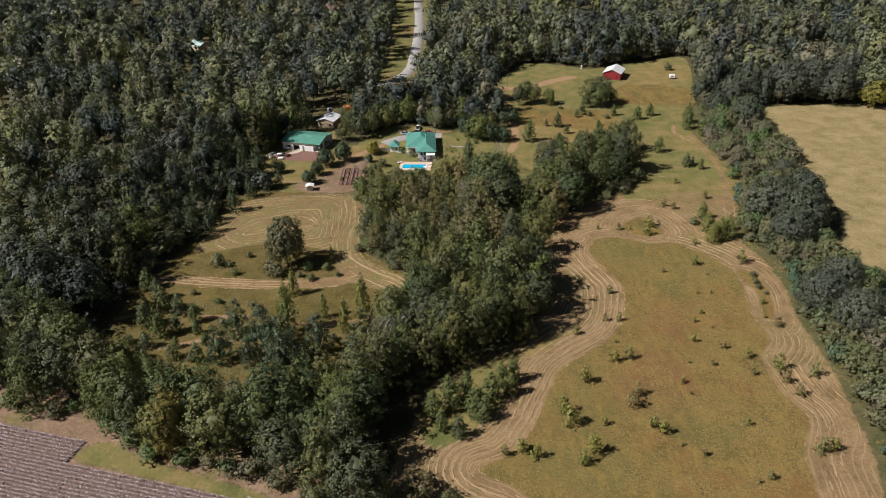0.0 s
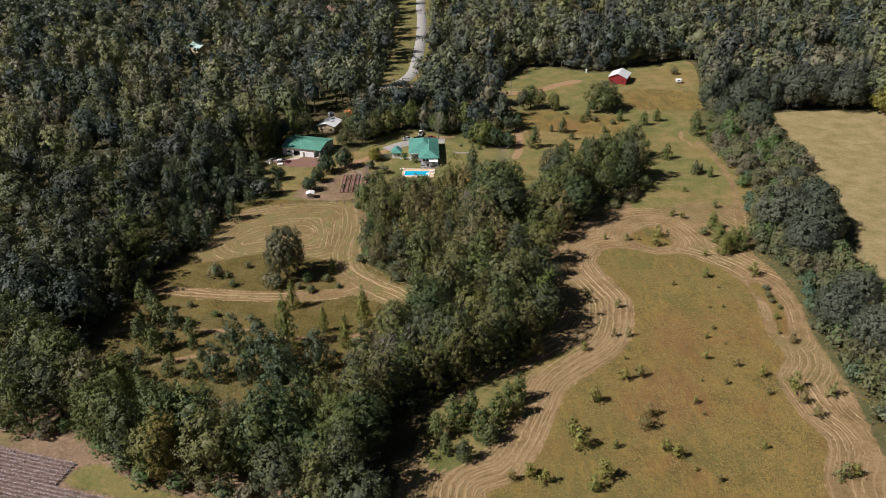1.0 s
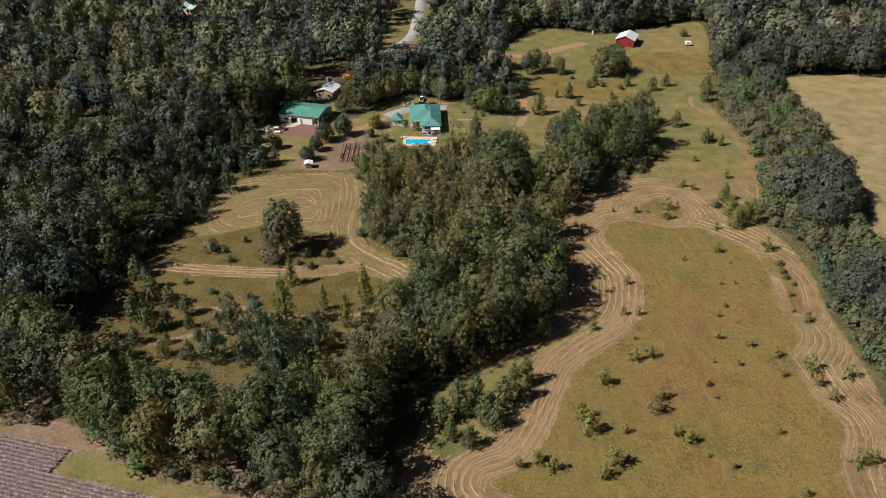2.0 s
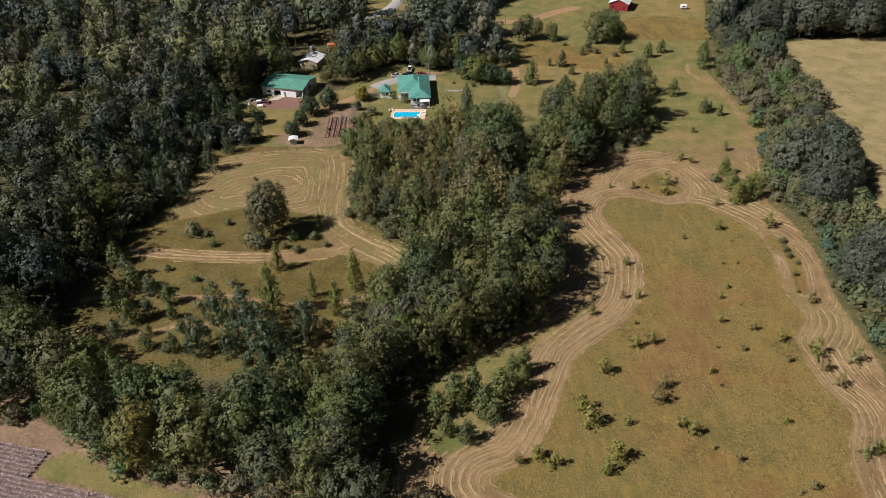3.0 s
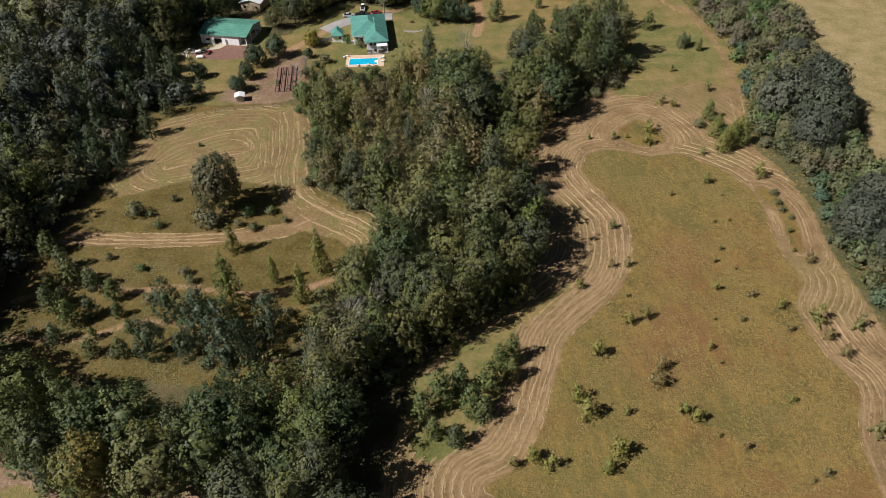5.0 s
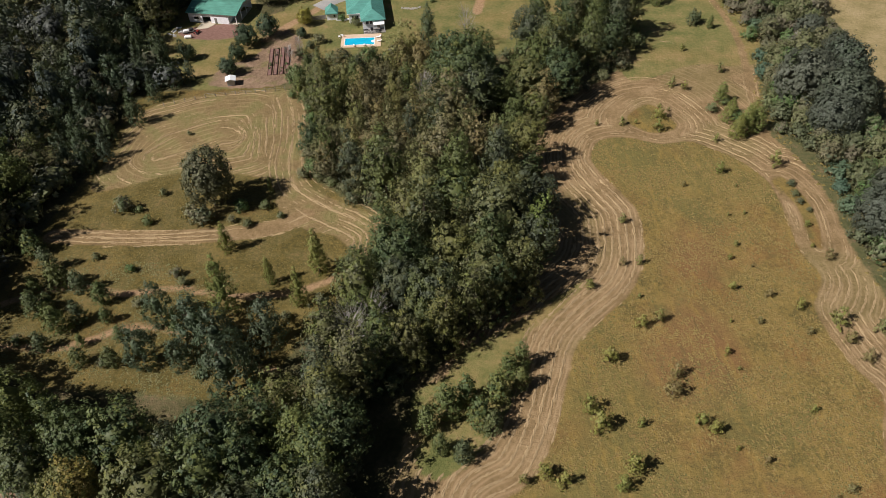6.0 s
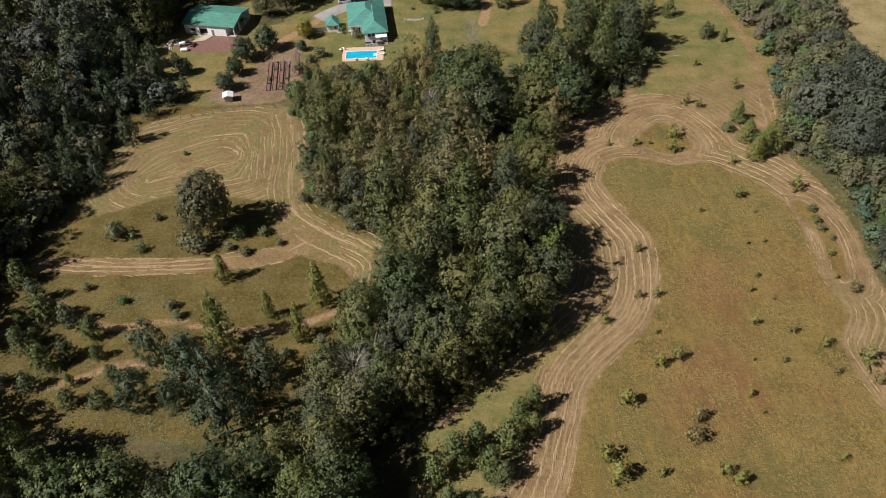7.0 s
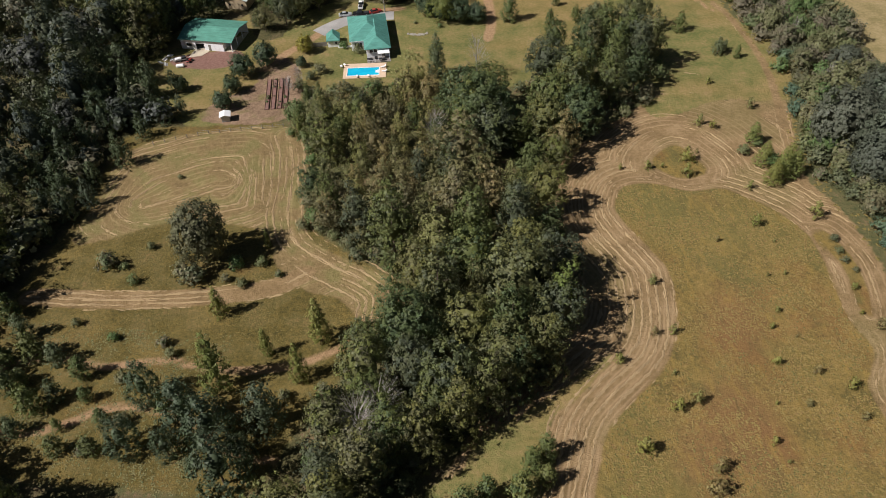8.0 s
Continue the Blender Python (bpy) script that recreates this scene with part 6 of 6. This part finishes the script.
windrows("hay_windrows", meadow_edge, lambda x, y: mown_east(x, y) & (x < 60), (-14, 96, 60, 268), 1.8, 34000, 3, "broken lines of straw-coloured cut hay", -1.3, 0.3,
         lambda x, y, d: np.clip((-d - 12) * 0.2, 0, 2.5) + np.clip((y - 200) * 0.05, 0, 1.3))
windrows("hay_windrows", meadow_edge, lambda x, y: mown_east(x, y) & (x > 60), (60, 96, 112, 268), 1.8, 22000, 13, "thin broken lines of cut hay beside the hedgerow", -0.1, 0.19,
         lambda x, y, d: np.clip((-d - 9) * 0.25, 0, 2.5))
windrows("hay_windrows", loops, lambda x, y: (reach(MOWN_W, x, y) > 0.9) & (reach(TURN_W, x, y, False) < -6), (-92, 174, -8, 254), 2.0, 22000, 4, "curving lines of pale raked hay", 0.25)
windrows("hay_windrows", lambda x, y: reach(TURN_W, x, y, False), lambda x, y: reach(TURN_W, x, y, False) > -5.6, (-44, 174, -6, 252), 1.7, 12000, 5, "raked hay following a bend of the mown lane", -0.2)
windrows("hay_windrows", lambda x, y: reach(LANE_W, x, y, False), lambda x, y: reach(LANE_W, x, y, False) > -2.3, (-93, 185, -30, 196), 1.4, 5000, 6, "raked hay along a mown lane", -0.4)


windrows("hay_windrows", lambda x, y: reach(LANE_E, x, y, False), lambda x, y: reach(LANE_E, x, y, False) > -2.4, (90, 214, 116, 306), 1.5, 5000, 7, "raked hay along a mown lane beside the hedgerow", 0.9, 0.2)


def tufts(name, inside, box4, count, size, seed, material, label, drop=0.0):
    """Standing grass and weeds as many small leaning tufts."""
    g = np.random.default_rng(seed)
    P = np.stack([g.uniform(box4[0], box4[2], count), g.uniform(box4[1], box4[3], count)], 1)
    P = P[inside(P[:, 0], P[:, 1])]
    k = len(P)
    pn = np.array([noise.noise((x * 0.11, y * 0.11, seed)) + 0.6 * noise.noise((x * 0.4, y * 0.4, seed + 3)) for x, y in P])
    P = P[pn + g.normal(0, 0.25, k) > drop]
    k = len(P)
    z = land(P[:, 0], P[:, 1])
    a = g.uniform(0, 6.283, k)
    s = size * g.uniform(0.5, 1.5, k)
    ring = [np.c_[P[:, 0] + np.cos(a + b) * s * 0.85, P[:, 1] + np.sin(a + b) * s * 0.85, z - 0.02] for b in (0, 2.1, 4.2)]
    tip = np.c_[P + g.normal(0, 0.25, (k, 2)) * s[:, None], z + s * 0.3]
    V = np.stack(ring + [tip], 1).reshape(-1, 3)
    i = np.arange(k)[:, None] * 4
    T = np.vstack([i + np.array(t) for t in ((0, 1, 3), (1, 2, 3), (2, 0, 3))])
    tint = np.repeat(g.uniform(0, 1, k), 4)
    return tagged(new(name, make_mesh(name, V, T, [material], tint=tint)), label, "grass", kind="stuff")


def grass_material(name, stops):
    n = Nodes(name)
    col = n.ramp(n.math("FRACT", n.math("ADD", n.math("MULTIPLY", n.attr("tint"), 0.5), n.noise(n.place(), 0.08, 3))), *stops)
    return n.finish(col, 0.9)


M_DRYGRASS = grass_material("dry_meadow_grass", ((0.0, (0.115, 0.104, 0.034)), (0.35, (0.195, 0.148, 0.050)), (0.6, (0.225, 0.165, 0.058)), (0.8, (0.19, 0.12, 0.045)), (1.0, (0.145, 0.130, 0.043))))
M_WEED = grass_material("green_weeds", ((0.0, (0.098, 0.084, 0.025)), (0.5, (0.142, 0.112, 0.033)), (1.0, (0.195, 0.142, 0.050))))
tufts("meadow_grass", lambda x, y: reach(TALL, x, y) > 0.3, (4, 84, 90, 216), 80000, 0.34, 8, M_DRYGRASS, "tall golden meadow grass in uneven tufts", -0.05)
tufts("rough_grass", lambda x, y: (reach(OPEN_W, x, y) > 0) & (reach(MOWN_W, x, y) < -0.3) & (reach(LANE_W, x, y, False) < -3), (-98, 140, -8, 216), 34000, 0.24, 9, M_WEED, "rough weedy grass over reddish soil", 0.0)
M_GREYWEED = grass_material("grey_weeds", ((0.0, (0.11, 0.125, 0.055)), (0.5, (0.145, 0.145, 0.062)), (1.0, (0.17, 0.15, 0.07))))
tufts("rough_weeds", lambda x, y: (reach(SCRUB, x, y) > 0) & (x < -45), (-98, 140, -40, 186), 14000, 0.3, 12, M_GREYWEED, "low grey-green weeds over rough reddish ground", 0.05)
tufts("rough_grass", lambda x, y: reach(HEDGE, x, y) > -2.5, (92, 100, 150, 345), 9000, 0.7, 10, M_WEED, "tall weeds along the hedgerow", 0.0)


def ridge(g, P, side, half, height):
    """A ragged ridge along a line of places."""
    n = len(P)
    side = np.array(side)
    z = land(P[:, 0], P[:, 1])
    V = np.stack([np.c_[P + side * half * k * g.uniform(0.75, 1.25, (n, 1)), z + h * g.uniform(0.75, 1.25, n)]
                  for k, h in ((-1.0, -0.02), (-0.6, height), (0.6, height), (1.0, -0.02))], 1).reshape(-1, 3)
    i = (np.arange(n - 1)[:, None] * 4 + np.arange(3)[None]).ravel()
    return V, np.vstack([np.stack([i, i + 1, i + 5], 1), np.stack([i, i + 5, i + 4], 1)])


def cotton_rows():
    g = np.random.default_rng(14)
    leaf = plain("cotton_leaves", (0.20, 0.14, 0.12), 0.9, 0, 0.35, 2)
    boll = plain("cotton_bolls", (0.56, 0.51, 0.55), 0.95, 0, 0.1, 2)
    ux, uy = math.cos(COTTON_TURN), math.sin(COTTON_TURN)
    for i in range(71):
        s = i * 0.97
        # the row's line starts at the field's southern side and runs along u
        ox, oy = -112 - uy * (s - 30), 106 + ux * (s - 30)
        l = np.arange(-30, 110, 0.45)
        X, Y = ox + ux * l, oy + uy * l
        ok = (reach(COTTON, X, Y) > 0.2) & (Y > 84) & (X < -34) & (X > -140)
        runs = np.split(np.flatnonzero(ok), np.flatnonzero(np.diff(np.flatnonzero(ok)) > 1) + 1)
        for run in runs:
            if len(run) < 6:
                continue
            n = len(run)
            P = np.stack([X[run], Y[run]], 1) + g.normal(0, 0.06, (n, 2))
            V, T = ridge(g, P, (-uy, ux), 0.25, 0.6)
            row_ob = tagged(new("cotton_row", make_mesh("cotton_row", V, T, [leaf])), "row of ripe cotton plants full of white bolls", "crop row", "cotton rows")
            m = n * 5
            q = np.repeat(P, 5, 0) + g.normal(0, 0.12, (m, 2))
            pts = np.c_[q, land(q[:, 0], q[:, 1]) + g.uniform(0.4, 0.75, m)]
            v, t = sprays(g, pts, np.tile((0, 0, 1.0), (m, 1)), 0.24)
            lint = new("lint", make_mesh("lint", v, t, [boll]))
            lint.parent = row_ob
            tagged(lint, kind="stuff")


COTTON_TURN = math.atan2(-4.0, 15.0)
cotton_rows()
